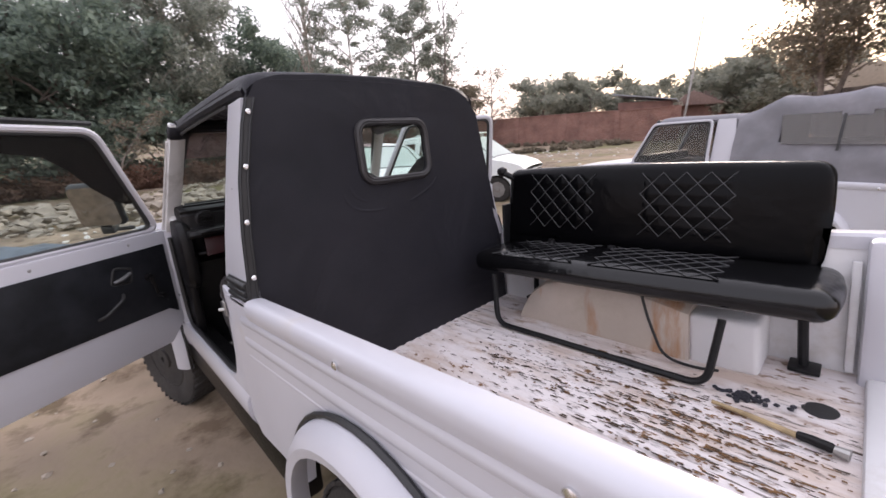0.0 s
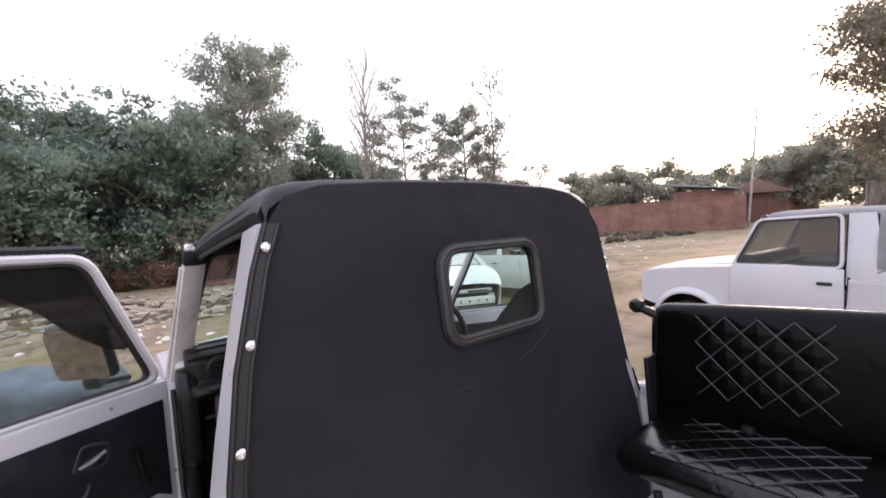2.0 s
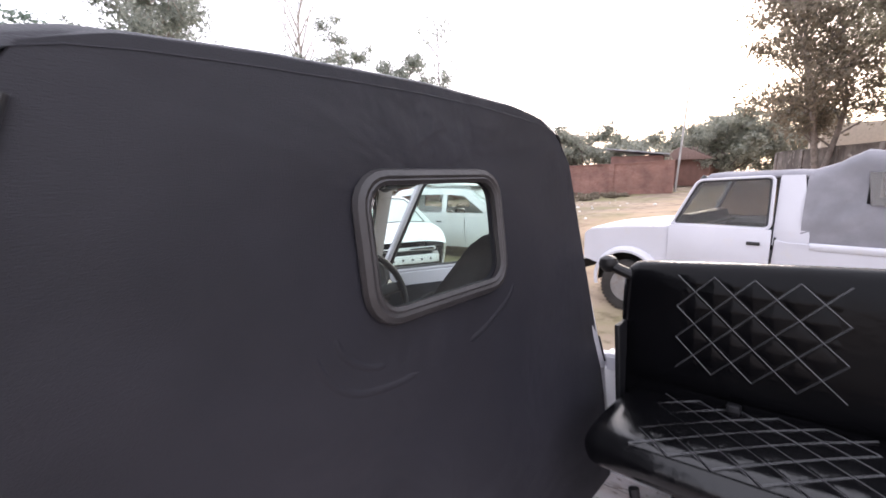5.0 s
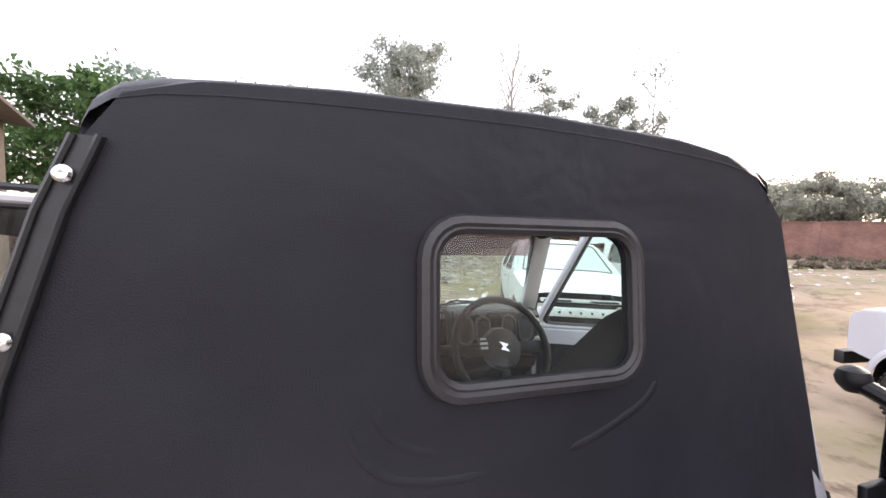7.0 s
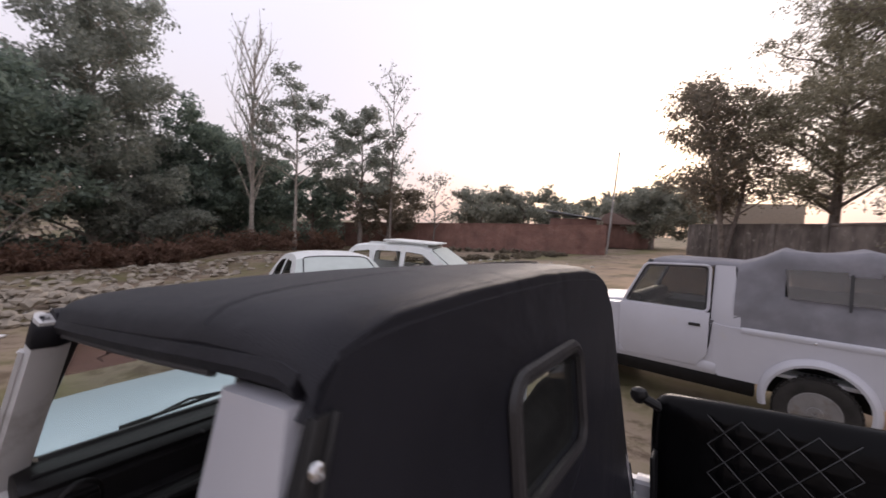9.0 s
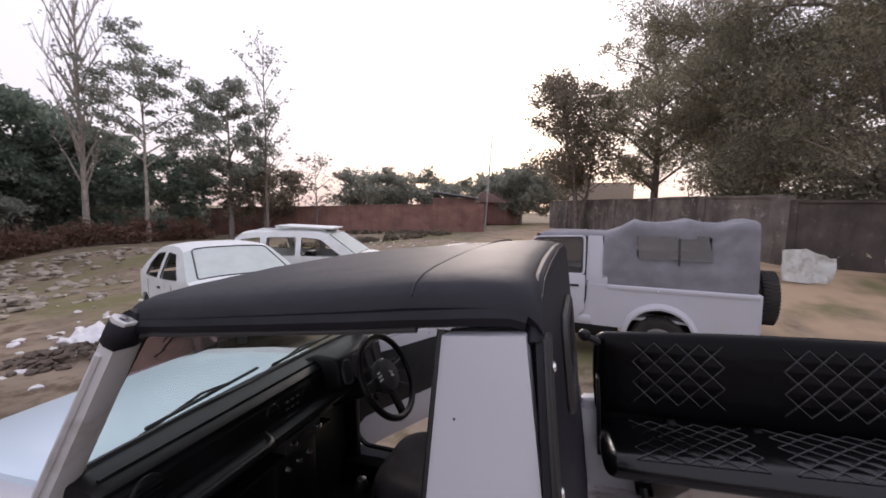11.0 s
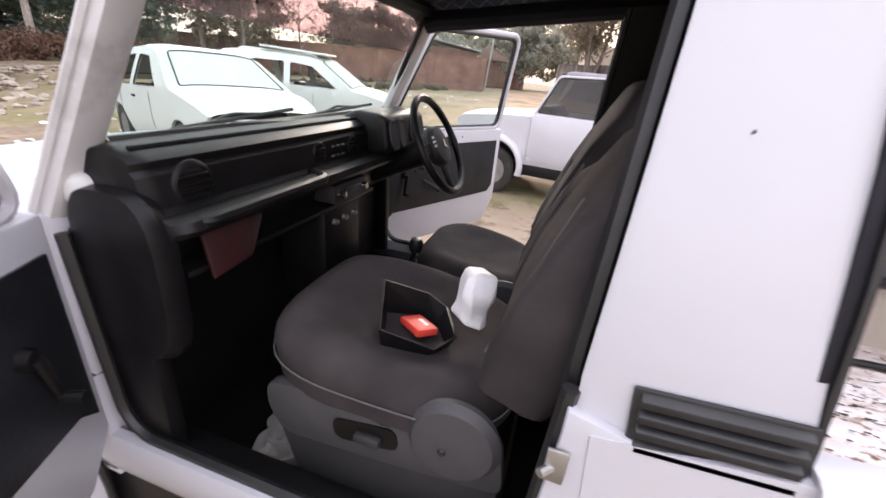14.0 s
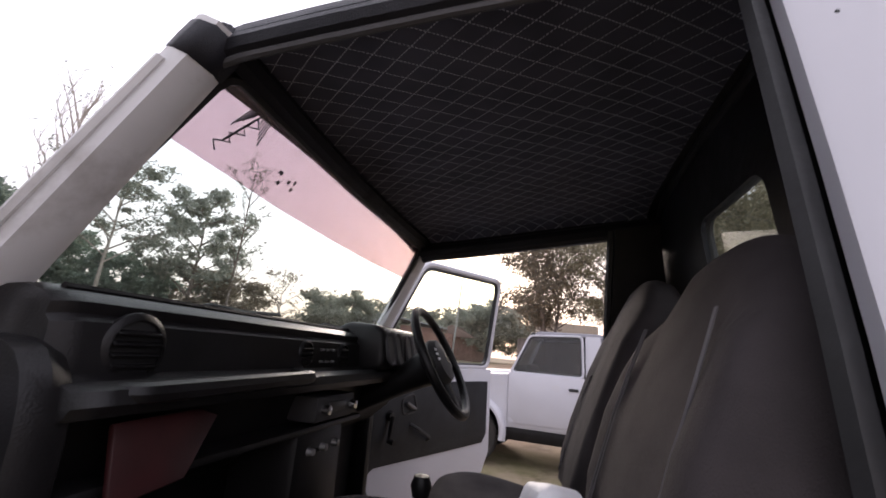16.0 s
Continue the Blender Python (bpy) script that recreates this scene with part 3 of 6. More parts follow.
# ---- the door, as it hangs closed on the left: hinge line at the origin, running back along -y ----
def door(m, sx, mtl, parent, open_trim=True, mirror=True, dark=False):
    d = new("door")
    d.empty_display_size = .1
    d.parent = parent
    d.matrix_basis = m
    L = 0.985
    prof = [(0.0, .66), (0.0, 1.2), (-L, 1.2), (-L, .72), (-L + .1, .57), (-.1, .56)]
    part("door_skin", slab([(sx * .015, y, z) for y, z in prof], (-sx * .022, 0, 0), .004), mtl, d)
    edge = [(-.004, .665), (-.004, 1.195), (-L + .004, 1.195), (-L + .004, .725), (-L + .1, .575), (-.1, .565)]
    inner = [(-.03, .73), (-.03, 1.125), (-L + .05, 1.125), (-L + .05, .83), (-L + .09, .785), (-.08, .765)]
    part("door_inner", slab([(-sx * .007, y, z) for y, z in edge], (-sx * .038, 0, 0), .008), mtl, d)
    part("trim_panel", slab([(-sx * .045, y, z) for y, z in inner], (-sx * .008, 0, 0), .003), DOOR_TRIM, d, "black trim panel")
    # window frame, leaning in towards the roof
    def fr(y, z):
        return (-sx * (.018 + .16 * max(0, z - 1.2)), y, z)
    loop = bent([fr(-.02, 1.205), fr(-.255, 1.715), fr(-L + .035, 1.74), fr(-L + .02, 1.205)], .06, 5, True)
    part("window_frame", tube(loop, .017, 8, True), mtl, d)
    gl = bent([fr(-.05, 1.215), fr(-.268, 1.697), fr(-L + .055, 1.722), fr(-L + .045, 1.215)], .06, 5, True)
    part("window_seal", tube(gl, .012, 6, True), RUBBER, d)
    pane = part("window_pane", slab(gl, (sx * .004, 0, 0)), GLASS_GREY if dark else GLASS, d)
    pane.visible_shadow = False
    if mirror:
        film = [(-.29, 1.693), (-L + .07, 1.715), (-L + .07, 1.63), (-.6, 1.635), (-.46, 1.61), (-.38, 1.55), (-.3, 1.46), (-.2, 1.38), (-.14, 1.36), (-.125, 1.375), (-.17, 1.47), (-.23, 1.6)]
        fm = part("sun_film", slab([tuple(Vector(fr(y, z)) + Vector((-sx * .004, 0, 0))) for y, z in film], (-sx * .001, 0, 0)), GLASS_DARK, d, "dark sun film along the top and front of the glass")
        fm.visible_shadow = False
        part("drip_rail", tube([tuple(Vector(fr(-.25 - .69 * k / 6, 1.735 + .025 * k / 6)) + Vector((sx * .012, 0, .012))) for k in range(7)], .012, 6), RUBBER, d)
    part("handle", block(min(sx * .017, sx * .03), max(sx * .017, sx * .03), -L + .08, -L + .2, 1.03, 1.065, .005), RUBBER, d)
    if open_trim:
        recess = bent([(-sx * .053, -.33, .99), (-sx * .053, -.235, .975), (-sx * .053, -.22, 1.045), (-sx * .053, -.3, 1.07)], .02, 4, True)
        part("handle_surround", tube(recess, .006, 6, True), PLASTIC_GREY, d)
        part("inner_handle", tube([(-sx * .056, -.315, 1.0), (-sx * .066, -.28, 1.01), (-sx * .07, -.24, 1.03)], [.008, .011, .008], 8), DOOR_METAL, d)
        part("pull_handle", tube(bent([(-sx * .053, -.42, .85), (-sx * .085, -.4, .865), (-sx * .085, -.31, .915), (-sx * .053, -.29, .93)], .02), .008, 6), PLASTIC_GREY, d, "dark grey pull handle")
        part("window_crank", joined(lathe([(0, 0), (.022, 0), (.018, .02), (0, .022)], 14, Matrix.Translation((-sx * .053, -.15, .975)) @ pose(0, 0, 0, 0, -90 * sx, 0)), tube([(-sx * .075, -.15, .975), (-sx * .078, -.135, .875)], [.011, .008], 8), tube([(-sx * .076, -.135, .875), (-sx * .115, -.133, .872)], .012, 10)), PLASTIC, d, "black window crank")
        for y in (-.2, -.6):
            part("screw", lathe([(0, 0), (.007, 0), (.005, .003), (0, .004)], 8, Matrix.Translation((-sx * .045, y, 1.16)) @ (pose(0, 0, 0, 0, -90 * sx, 0))), STEEL, d)
    if mirror:
        mo = new("wing_mirror")
        mo.empty_display_size = .05
        mo.parent = d
        mo.matrix_basis = pose(sx * .06, -.215, 1.26, 15, 0, sx * -30)
        part("mirror_arm", joined(tube([(-sx * .07, .1, -.06), (-sx * .02, .04, -.035), (0, .02, .01)], .011, 6), block(-.03, .03, .0, .06, -.045, .0, .01)), RUBBER, mo)
        part("mirror_shell", cushion(-.1, .1, -.006, .045, 0, .222, .024, .002, 2), RUBBER, mo)
        part("mirror_glass", slab(rrect(-.09, .09, .012, .21, .024, -.012), (0, .006, 0)), MIRROR, mo)
    return d


def front_end(parent, mtl, hood_mtl, seal=True):
    """Cowl, bonnet, wings, grille and bumper of the small off-roader."""
    for sx in (-1, 1):
        prof = [(1.24, .5), (1.24, 1.16), (1.8, 1.125), (2.36, 1.05), (2.4, .98), (2.4, .66)]
        ro = .43
        arch = [(FRONT_Y + ro * math.cos(radians(a)), AXLE_Z + .08 + ro * math.sin(radians(a))) for a in range(12, 169, 12)]
        part("wing", slab([(sx * .725, y, z) for y, z in prof + [(arch[0][0], .6)] + arch + [(arch[-1][0], .5)]], (-sx * .03, 0, 0), .0), mtl, parent)
        top = [(.725, 0), (.72, .022), (.69, .03), (.53, .03), (.53, -.01)]
        part("wing_top", loft([[(sx * x, y, z0 + z) for x, z in top] for y, z0 in ((1.24, 1.16), (1.8, 1.125), (2.3, 1.06), (2.4, .98))]), mtl, parent)
        arch_flare(parent, FRONT_Y, AXLE_Z + .08, sx, mtl, seal=seal)
        part("headlamp", lathe([(0, 0), (.085, 0), (.09, .02), (.06, .035), (0, .045)], 20, Matrix.Translation((sx * .52, 2.395, .83)) @ pose(0, 0, 0, -90, 0, 0)), CHROME, parent)
        part("side_lamp", block(min(sx * .62, sx * .71), max(sx * .62, sx * .71), 2.395, 2.415, .78, .87, .008), mat("amber_lens", (.5, .2, .04), .2), parent)
    rows = []
    for y, zc, w in ((1.24, 1.2, .56), (1.32, 1.215, .57), (1.8, 1.18, .575), (2.2, 1.125, .575), (2.33, 1.09, .57), (2.38, 1.03, .56)):
        ring = [(-w, y, zc - .035), (-w + .01, y, zc - .012)] + [(-w + .04 + (2 * w - .08) * k / 12, y, zc + .018 * (1 - (k / 6 - 1) ** 2)) for k in range(13)] + [(w - .01, y, zc - .012), (w, y, zc - .035)]
        rows.append(ring + [(w - .03, y, zc - .05), (-w + .03, y, zc - .05)])
    part("bonnet", loft(rows), hood_mtl, parent)
    part("grille", block(-.62, .62, 2.38, 2.4, .68, 1.0, .01), PLASTIC, parent)
    for k in range(7):
        part("grille_bar", block(-.4, .4, 2.398, 2.412, .71 + .038 * k, .728 + .038 * k, .004, 1), mtl, parent)
    part("front_bumper", block(-.72, .72, 2.42, 2.52, .48, .62, .02), RUBBER, parent)
    part("cowl", slab([(-.62, 1.18, 1.14), (-.62, 1.24, 1.15), (.62, 1.24, 1.15), (.62, 1.18, 1.14)], (0, 0, -.06), .01), mtl, parent)


def windscreen(parent, mtl, strip=True):
    """The raked frame and its glass; returns nothing. Foot at y 1.235, head at y 0.985."""
    foot, head = (1.25, 1.19), ((.965, 1.73) if strip else (.978, 1.745))
    broad = .637 if strip else .595

    def at(u, v, out=0.0):
        # u from -1 to 1 across, v from 0 at the foot to 1 at the head
        w = .715 + (broad - .715) * v
        y = foot[0] + (head[0] - foot[0]) * v + .03 * (1 - u * u)
        z = foot[1] + (head[1] - foot[1]) * v
        return Vector((u * w, y + out * .92, z + out * .39))
    for sx in (-1, 1):
        rows = []
        for v in (-.06, .2, .5, .8, 1.0):
            c = at(sx * .955, v)
            sec = [(-.024, -.02), (-.03, .006), (-.026, .024), (-.016, .03), (-.006, .016), (.004, .013), (.012, .026), (.03, .024), (.044, .01), (.044, -.012), (.02, -.024)]
            rows.append([(c.x + sx * -a, c.y + b * .92, c.z + b * .39) for a, b in sec])
        part("a_pillar", loft(rows), mtl, parent, "grey-white painted windscreen pillar")
        if strip:
            wrap = [(-.03, -.026), (-.036, .006), (-.03, .03), (-.016, .036), (.012, .032), (.034, .03), (.052, .012), (.052, -.018), (.02, -.03)]
            hoops = []
            for v, k in ((.885, .8), (.888, .88), (.93, .9), (.98, .88), (1.0, .6)):
                c = at(sx * .955, v)
                hoops.append([(c.x - sx * a * k, c.y + b * k * .92, c.z + b * k * .39) for a, b in wrap])
            part("head_wrap", loft(hoops), VINYL, parent, "black vinyl wrapped round the pillar head", 80)
        else:
            part("head_wrap", tube([at(sx * .96, v) for v in (.9, .95, 1.0, 1.03)], [.026, .034, .036, .026], 10), RUBBER, parent)
        part("gutter", tube([at(sx * 1.0, v, .01) for v in (0, .5, (.85 if strip else .98))], .009, 6), mtl, parent)
    for v, r in ((.035, .024), (.985, .026)):
        part("screen_rail", tube([at(k / 6.3, v) for k in range(-6, 7)], r, 8), VINYL if strip and v > .5 else mtl, parent)
    low, side = (.235, .94) if strip else (.1, 1.0)
    half = [(.0, low - .005), (.4, low - .004), (.87, low), (.918, low + .045), (.93 * side, .88), (.915 * side, .92), (.885 * side, .94), (.4, .945)]
    loop = [at(u, v) for u, v in half + [(0, .945)] + [(-u, v) for u, v in half[:0:-1]]]
    part("screen_seal", tube(loop, .012, 6, True), RUBBER, parent)
    if strip:
        part("screen_base", loft([[at(-.97, v, o), at(0, v, o), at(.97, v, o)] for v, o in ((-.03, -.012), (low - .02, -.012), (low - .02, .008), (-.03, .008))], closed=False), PLASTIC, parent)
    pane = part("windscreen_pane", slab(loop, (0, .004, .0017)), GLASS_WIND, parent)
    pane.visible_shadow = False
    if strip:
        sl = [at(u, v, -.004) for u, v in ((-.89, .7), (-.872, .88), (-.86, .915), (-.83, .935), (-.4, .94), (0, .94), (.4, .94), (.83, .935), (.86, .915), (.872, .88), (.89, .7), (.4, .695), (0, .695), (-.4, .695))]
        st = part("sunstrip", slab(sl, (0, -.001, 0)), SUNSTRIP, parent, "translucent pink sun film along the top")
        st.visible_shadow = False

        def em(a, b):
            return at(-.735 + a * .9, .845 + b * .9, -.008)
        staff = tube([em(-.03, -.075), em(.03, .075)], .002, 5)
        coil = tube([em(-.052 + .0135 * k + .02 * math.cos(3.1416 * k), -.115 + .024 * k) for k in range(8)], .0016, 5)
        feathers = [tube([em(.028, .07), em(.028 + (.012 + .009 * q) * s, .075 - .004 * q + .01 * (s > 0)), em(.02 + (.02 + .011 * q) * s, .045 - .016 * q)], .0013, 4) for s in (-1, 1) for q in range(5)]
        part("film_emblem", joined(staff, coil, *feathers), INK, parent, "small dark winged-staff print on the film")
        for a, b, w in ((-.52, .8, .02), (-.5, .765, .012), (-.46, .79, .016), (-.43, .8, .012), (-.43, .77, .014)):
            part("film_print", slab([at(a, b, -.008), at(a + w, b, -.008), at(a + w, b + .014, -.008), at(a, b + .014, -.008)], (0, -.001, 0)), INK, parent)
    for x0, x1 in ((-.42, .02), (.12, .55)):
        a, b = at(x0 / .7, (.21 if strip else .08), .035), at(x1 / .7, (.265 if strip else .13), .03)
        part("wiper", joined(tube([a, b], .006, 6), tube([a + Vector((0, .03, -.03)), a * .55 + b * .45 + Vector((0, .01, .012)), a * .3 + b * .7], .005, 6)), RUBBER, parent)
    return at


def cab_floor(parent):
    part("cab_floor", block(-.69, .69, -.02, 1.3, .44, .48, .01), PLASTIC, parent)
    part("firewall", block(-.69, .69, 1.24, 1.28, .44, 1.14, .01), PLASTIC, parent)
    part("tunnel", cushion(-.13, .13, .1, 1.22, .47, .64, .05, .0, 2), PLASTIC, parent)
    part("front_kick", block(-.69, -.645, 1.08, 1.24, .48, 1.16, .015), PLASTIC, parent)
    part("front_kick", block(.645, .69, 1.17, 1.24, .48, 1.16, .015), PLASTIC, parent)


def rockers(parent, mtl):
    for sx in (-1, 1):
        sec = [(.73, .53), (.737, .57), (.733, .615), (.722, .635), (.7, .638), (.69, .6), (.69, .5), (.715, .5)]
        part("sill", loft([[(sx * x, y, z) for x, z in sec] for y in (.2, .7, 1.27)]), mtl, parent)
        part("sill_seal", tube(bent([(sx * .7, 1.225, 1.15), (sx * .7, 1.2, .7), (sx * .7, 1.15, .645), (sx * .7, .45, .642), (sx * .7, .33, .68), (sx * .7, .275, .82), (sx * .7, .262, 1.12)], .06), .013, 6), RUBBER, parent, "black door seal round the opening")
        part("sill_carpet", block(min(sx * .6, sx * .69), max(sx * .6, sx * .69), .2, 1.24, .48, .6, .02), PLASTIC, parent)
        part("rocker", block(min(sx * .62, sx * .715), max(sx * .62, sx * .715), -.16, 1.36, .34, .515, .02), PLASTIC, parent, "black lower rocker")
        part("hinge_post", block(min(sx * .655, sx * .725), max(sx * .655, sx * .725), 1.235, 1.3, .5, 1.19, .012), mtl, parent)
        part("lock_post", slab([(sx * .722, .262, 1.1)] + bent([(sx * .722, .262, 1.05), (sx * .722, .275, .82), (sx * .722, .33, .67), (sx * .722, .5, .63)], .06, 4) + [(sx * .722, .5, .56), (sx * .722, .1, .54), (sx * .722, .1, 1.06)], (-sx * .03, 0, 0), .003), mtl, parent)


# ---- the pickup ----
pickup = thing("pickup", TILT, "white open off-road pickup with black vinyl cab and open doors", "car")
# the front half sits level with the yard, turned a little against the bed and cab back
FRONT = Matrix.Translation((0, .2, 1.15)) @ pose(0, 0, 0, 5.5, 0, 0) @ Matrix.Translation((0, -.2, -1.15))


def raise_front(done):
    for o in pickup.children:
        if o not in done:
            o.matrix_basis = FRONT @ o.matrix_basis
    return set(pickup.children)


for sx in (-1, 1):
    side_skin(pickup, sx, PAINT)
    arch_flare(pickup, REAR_Y, AXLE_Z + .08, sx, PAINT)
    b_pillar(pickup, sx, PAINT, 0, .0 if sx < 0 else .055)
    wheel(pickup, sx * .65, REAR_Y, AXLE_Z, sx)
bed_parts = set(pickup.children)
for sx in (-1, 1):
    # front rims take the dark tyre material to paint in the shade on them
    steered = wheel(pickup, sx * .75, FRONT_Y - .03, AXLE_Z - .08, sx, rim_mtl=TYRE)
    steered.matrix_basis = Matrix.Translation((sx * .72, FRONT_Y, 0)) @ Matrix.Rotation(radians(16), 4, "Z") @ Matrix.Translation((-sx * .72, -FRONT_Y, 0))
rockers(pickup, PAINT)
front_end(pickup, PAINT, HOOD_PAINT)
cab_floor(pickup)
windscreen(pickup, PILLAR)
bed_parts = raise_front(bed_parts)

# load bed: ribbed floor that falls a little towards the tail
def bed_z(y):
    return .672 + .05 * y
rows = []
n_ribs = 26
for y in (0.0, -.3, -.6, -.9, -1.2, -1.5):
    ring = []
    for k in range(n_ribs * 4 + 1):
        x = -.69 + 1.38 * k / (n_ribs * 4)
        rib = (0, .0045, .0045, 0)[k % 4] if -.55 < x < .52 and y > -1.33 else 0
        ring.append((x, y, bed_z(y) + rib))
    rows.append(ring)
part("bed_floor", joined(loft(rows, closed=False), loft([[(x, y, z - .025) for x, y, z in r[::104]] for r in rows], closed=False)), BED, pickup, "scratched white bed floor with rust and dirt", sharp=60)
for sx in (-1, 1):
    box_rows = []
    for y, h in ((-.25, .01), (-.27, .07), (-.32, .15), (-.4, .215), (-.5, .25), (-.62, .262), (-.76, .255), (-.88, .235), (-1.0, .205)):
        z0 = bed_z(y)
        box_rows.append([(sx * .69, y, z0 - .01), (sx * .45, y, z0 - .01), (sx * .45, y, z0 + h * .7), (sx * .462, y, z0 + h * .9), (sx * .49, y, z0 + h * .98), (sx * .53, y, z0 + h), (sx * .69, y, z0 + h)])
    part("wheel_box", loft(box_rows), BOXPAINT, pickup, "grimy cream inner wheel box with rust streaks")
    part("box_extension", block(min(sx * .475, sx * .69), max(sx * .475, sx * .69), -1.21, -.99, bed_z(-1.1) - .01, bed_z(-1.1) + .19, .022, 3), PAINT_OLD, pickup, "white boxed step behind the wheel box")
    part("inner_side", block(min(sx * .672, sx * .69), max(sx * .672, sx * .69), -1.5, 0, .6, 1.04, .006), PAINT_OLD, pickup)
    part("rear_post", block(min(sx * .6, sx * .737), max(sx * .6, sx * .737), -1.545, -1.44, .5, 1.075, .018), PAINT, pickup)
part("rear_sill", block(-.62, .62, -1.53, -1.46, .5, bed_z(-1.5) + .035, .012), PAINT_OLD, pickup)
part("rear_bumper", block(-.66, .66, -1.62, -1.54, .46, .56, .02), RUBBER, pickup)
gate = block(-.01, .03, -.62, 0, .0, .5, .015)
part("tailgate", moved(gate, Matrix.Translation((.72, -1.56, .55)) @ pose(0, 0, 0, 0, 0, 35)), PLASTIC, pickup, "black-faced tailgate swung open")
part("drain_cover", lathe([(0, 0), (.04, 0), (.043, .004), (0, .006)], 20, Matrix.Translation((.375, -1.37, bed_z(-1.37)))), PLASTIC_GREY, pickup)

# vinyl cab back with its window
HALF = [(-.71, .66), (-.71, .95), (-.705, 1.12), (-.688, 1.3), (-.66, 1.48), (-.615, 1.66), (-.585, 1.745), (-.545, 1.795), (-.47, 1.818), (-.3, 1.828), (0, 1.832)]
RIGHT = [(.3, 1.832), (.41, 1.816), (.48, 1.783), (.515, 1.745), (.55, 1.69), (.58, 1.5), (.61, 1.33), (.64, 1.15), (.66, .95), (.66, .66)]
LEFT = [(x, z + .012 if z > 1.79 else z) for x, z in HALF]
outline = LEFT + RIGHT
hole = rrect(-.173, .163, 1.434, 1.65, .042)
back = holed([(x, 0, z if z < 1.7 else z - .008) for x, z in outline], hole, (0, .012, 0))
part("cab_back", back, VINYL, pickup, "smooth black vinyl cab back panel")
for pts in ([(-.3, 1.42), (-.285, 1.36), (-.24, 1.315), (-.16, 1.3), (-.05, 1.305)], [(.02, 1.31), (.1, 1.33), (.2, 1.375), (.235, 1.42)], [(-.26, 1.43), (-.25, 1.385), (-.21, 1.35), (-.14, 1.335)]):
    part("crease", tube([(p.x, .0135, p.z) for p in bent([(x, 0, z) for x, z in pts], .05)], [.012] + [.0152] * (len(bent([(x, 0, z) for x, z in pts], .05)) - 2) + [.012], 14), VINYL, pickup)
part("edge_piping", tube(bent([(x * .988, .0145, z - .013) for x, z in LEFT[6:] + RIGHT[:5]], .02, 2), .0145, 10), VINYL, pickup, "rounded black vinyl edge")
part("window_gasket", tube([(x, -.006, z) for x, _, z in rrect(-.186, .175, 1.42, 1.662, .052)], .0145, 8, True), GASKET, pickup, "thick rubber gasket round the back window")
part("gasket_lip", tube([(x, -.012, z) for x, _, z in rrect(-.177, .167, 1.43, 1.654, .046)], .008, 6, True), GASKET, pickup)
pane = part("back_window_pane", slab(rrect(-.173, .163, 1.434, 1.65, .042, .004), (0, .004, 0)), GLASS, pickup)
pane.visible_shadow = False
for sx in (-1,):
    strip = [(x, -.004, z) for x, z in (HALF[1:7] if sx < 0 else RIGHT[:2:-1][1:7])]
    part("edge_strip", joined(*[tube([(px - sx * o, py - .004, pz) for px, py, pz in strip], .004, 6) for o in (.0, .024)], slab([(px + sx * .006, py - .002, pz) for px, py, pz in strip] + [(px - sx * .028, py - .002, pz) for px, py, pz in strip[::-1]], (0, .005, 0))), RUBBER, pickup, "black strip with press studs")
for sx in (-1,):
    for x, z in (((.59, 1.70), (.634, 1.525), (.668, 1.345), (.685, 1.158)) if sx < 0 else ((.53, 1.69), (.56, 1.5), (.59, 1.33), (.62, 1.15))):
        part("press_stud", lathe([(0, 0), (.009, 0), (.0095, .003), (.0065, .006), (.003, .0065), (0, .005)], 14, Matrix.Translation((sx * x, -.011, z)) @ pose(0, 0, 0, 90, 0, 0)), CHROME, pickup)

# vinyl roof: arched sections from the tail edge to the screen; the far side is drawn in at the tail
SECS = [(-.001, -.03, .962, .85), (.008, -.014, .962, .855), (.024, .0, .962, .866), (.05, .008, .963, .868), (.11, .014, .966, .88), (.22, .018, .972, .9), (.36, .016, .985, .93), (.55, .014, .995, .97), (.75, .014, 1.0, 1.0), (.88, .012, 1.0, 1.0), (.935, .004, .998, 1.0), (.962, -.016, .994, .995), (.972, -.045, .99, .99), (.966, -.07, .985, .985)]
ROOFHALF = [(-.598, 1.765), (-.606, 1.782), (-.598, 1.803), (-.575, 1.821), (-.53, 1.832), (-.46, 1.838), (-.36, 1.842), (-.18, 1.846), (0, 1.847)]
arc = ROOFHALF + [(-x, z) for x, z in ROOFHALF[-2::-1]]


def roof_sections(lift=0.0, inset=1.0, drop=0.0):
    return [[(x * (kl if x < 0 else kr) * inset, y, max(z + dz, 1.757 if y > .02 else 1.74) + lift - drop - .016 * (max(0, x) / .5) ** 1.5 * max(0, 1 - y / .5) + .003 * noise.noise(Vector((x * 4, y * 5, 2)))) for x, z in arc] for y, dz, kl, kr in SECS]


part("cab_roof", loft(roof_sections(), closed=False), VINYL, pickup, "taut black vinyl roof with dust")
for sx in (-1, 1):
    pts = [(sx * .592 * (kl if sx < 0 else kr), y, 1.77 + min(dz, .01)) for y, dz, kl, kr in SECS[2:11]]
    part("roof_roll", tube(pts, [.02] * len(pts), 8), VINYL, pickup, "padded black roof edge")
part("door_head_seal", tube([(-.592 * kl, y, 1.748 + min(dz, .01)) for y, dz, kl, kr in SECS[5:11]], .007, 8), TRIM_GREY, pickup, "grey rubber door seal along the roof edge")
part("far_roll", tube([(.592 * kr, y, 1.745 + min(dz, .01)) for y, dz, kl, kr in SECS[2:11]], .036, 10), VINYL, pickup, "thick black roof padding over the far door")
part("front_roll", tube([(k * .1, .955, 1.775 + .03 * (1 - (k / 6) ** 2)) for k in range(-6, 7)], .02, 8), VINYL, pickup)
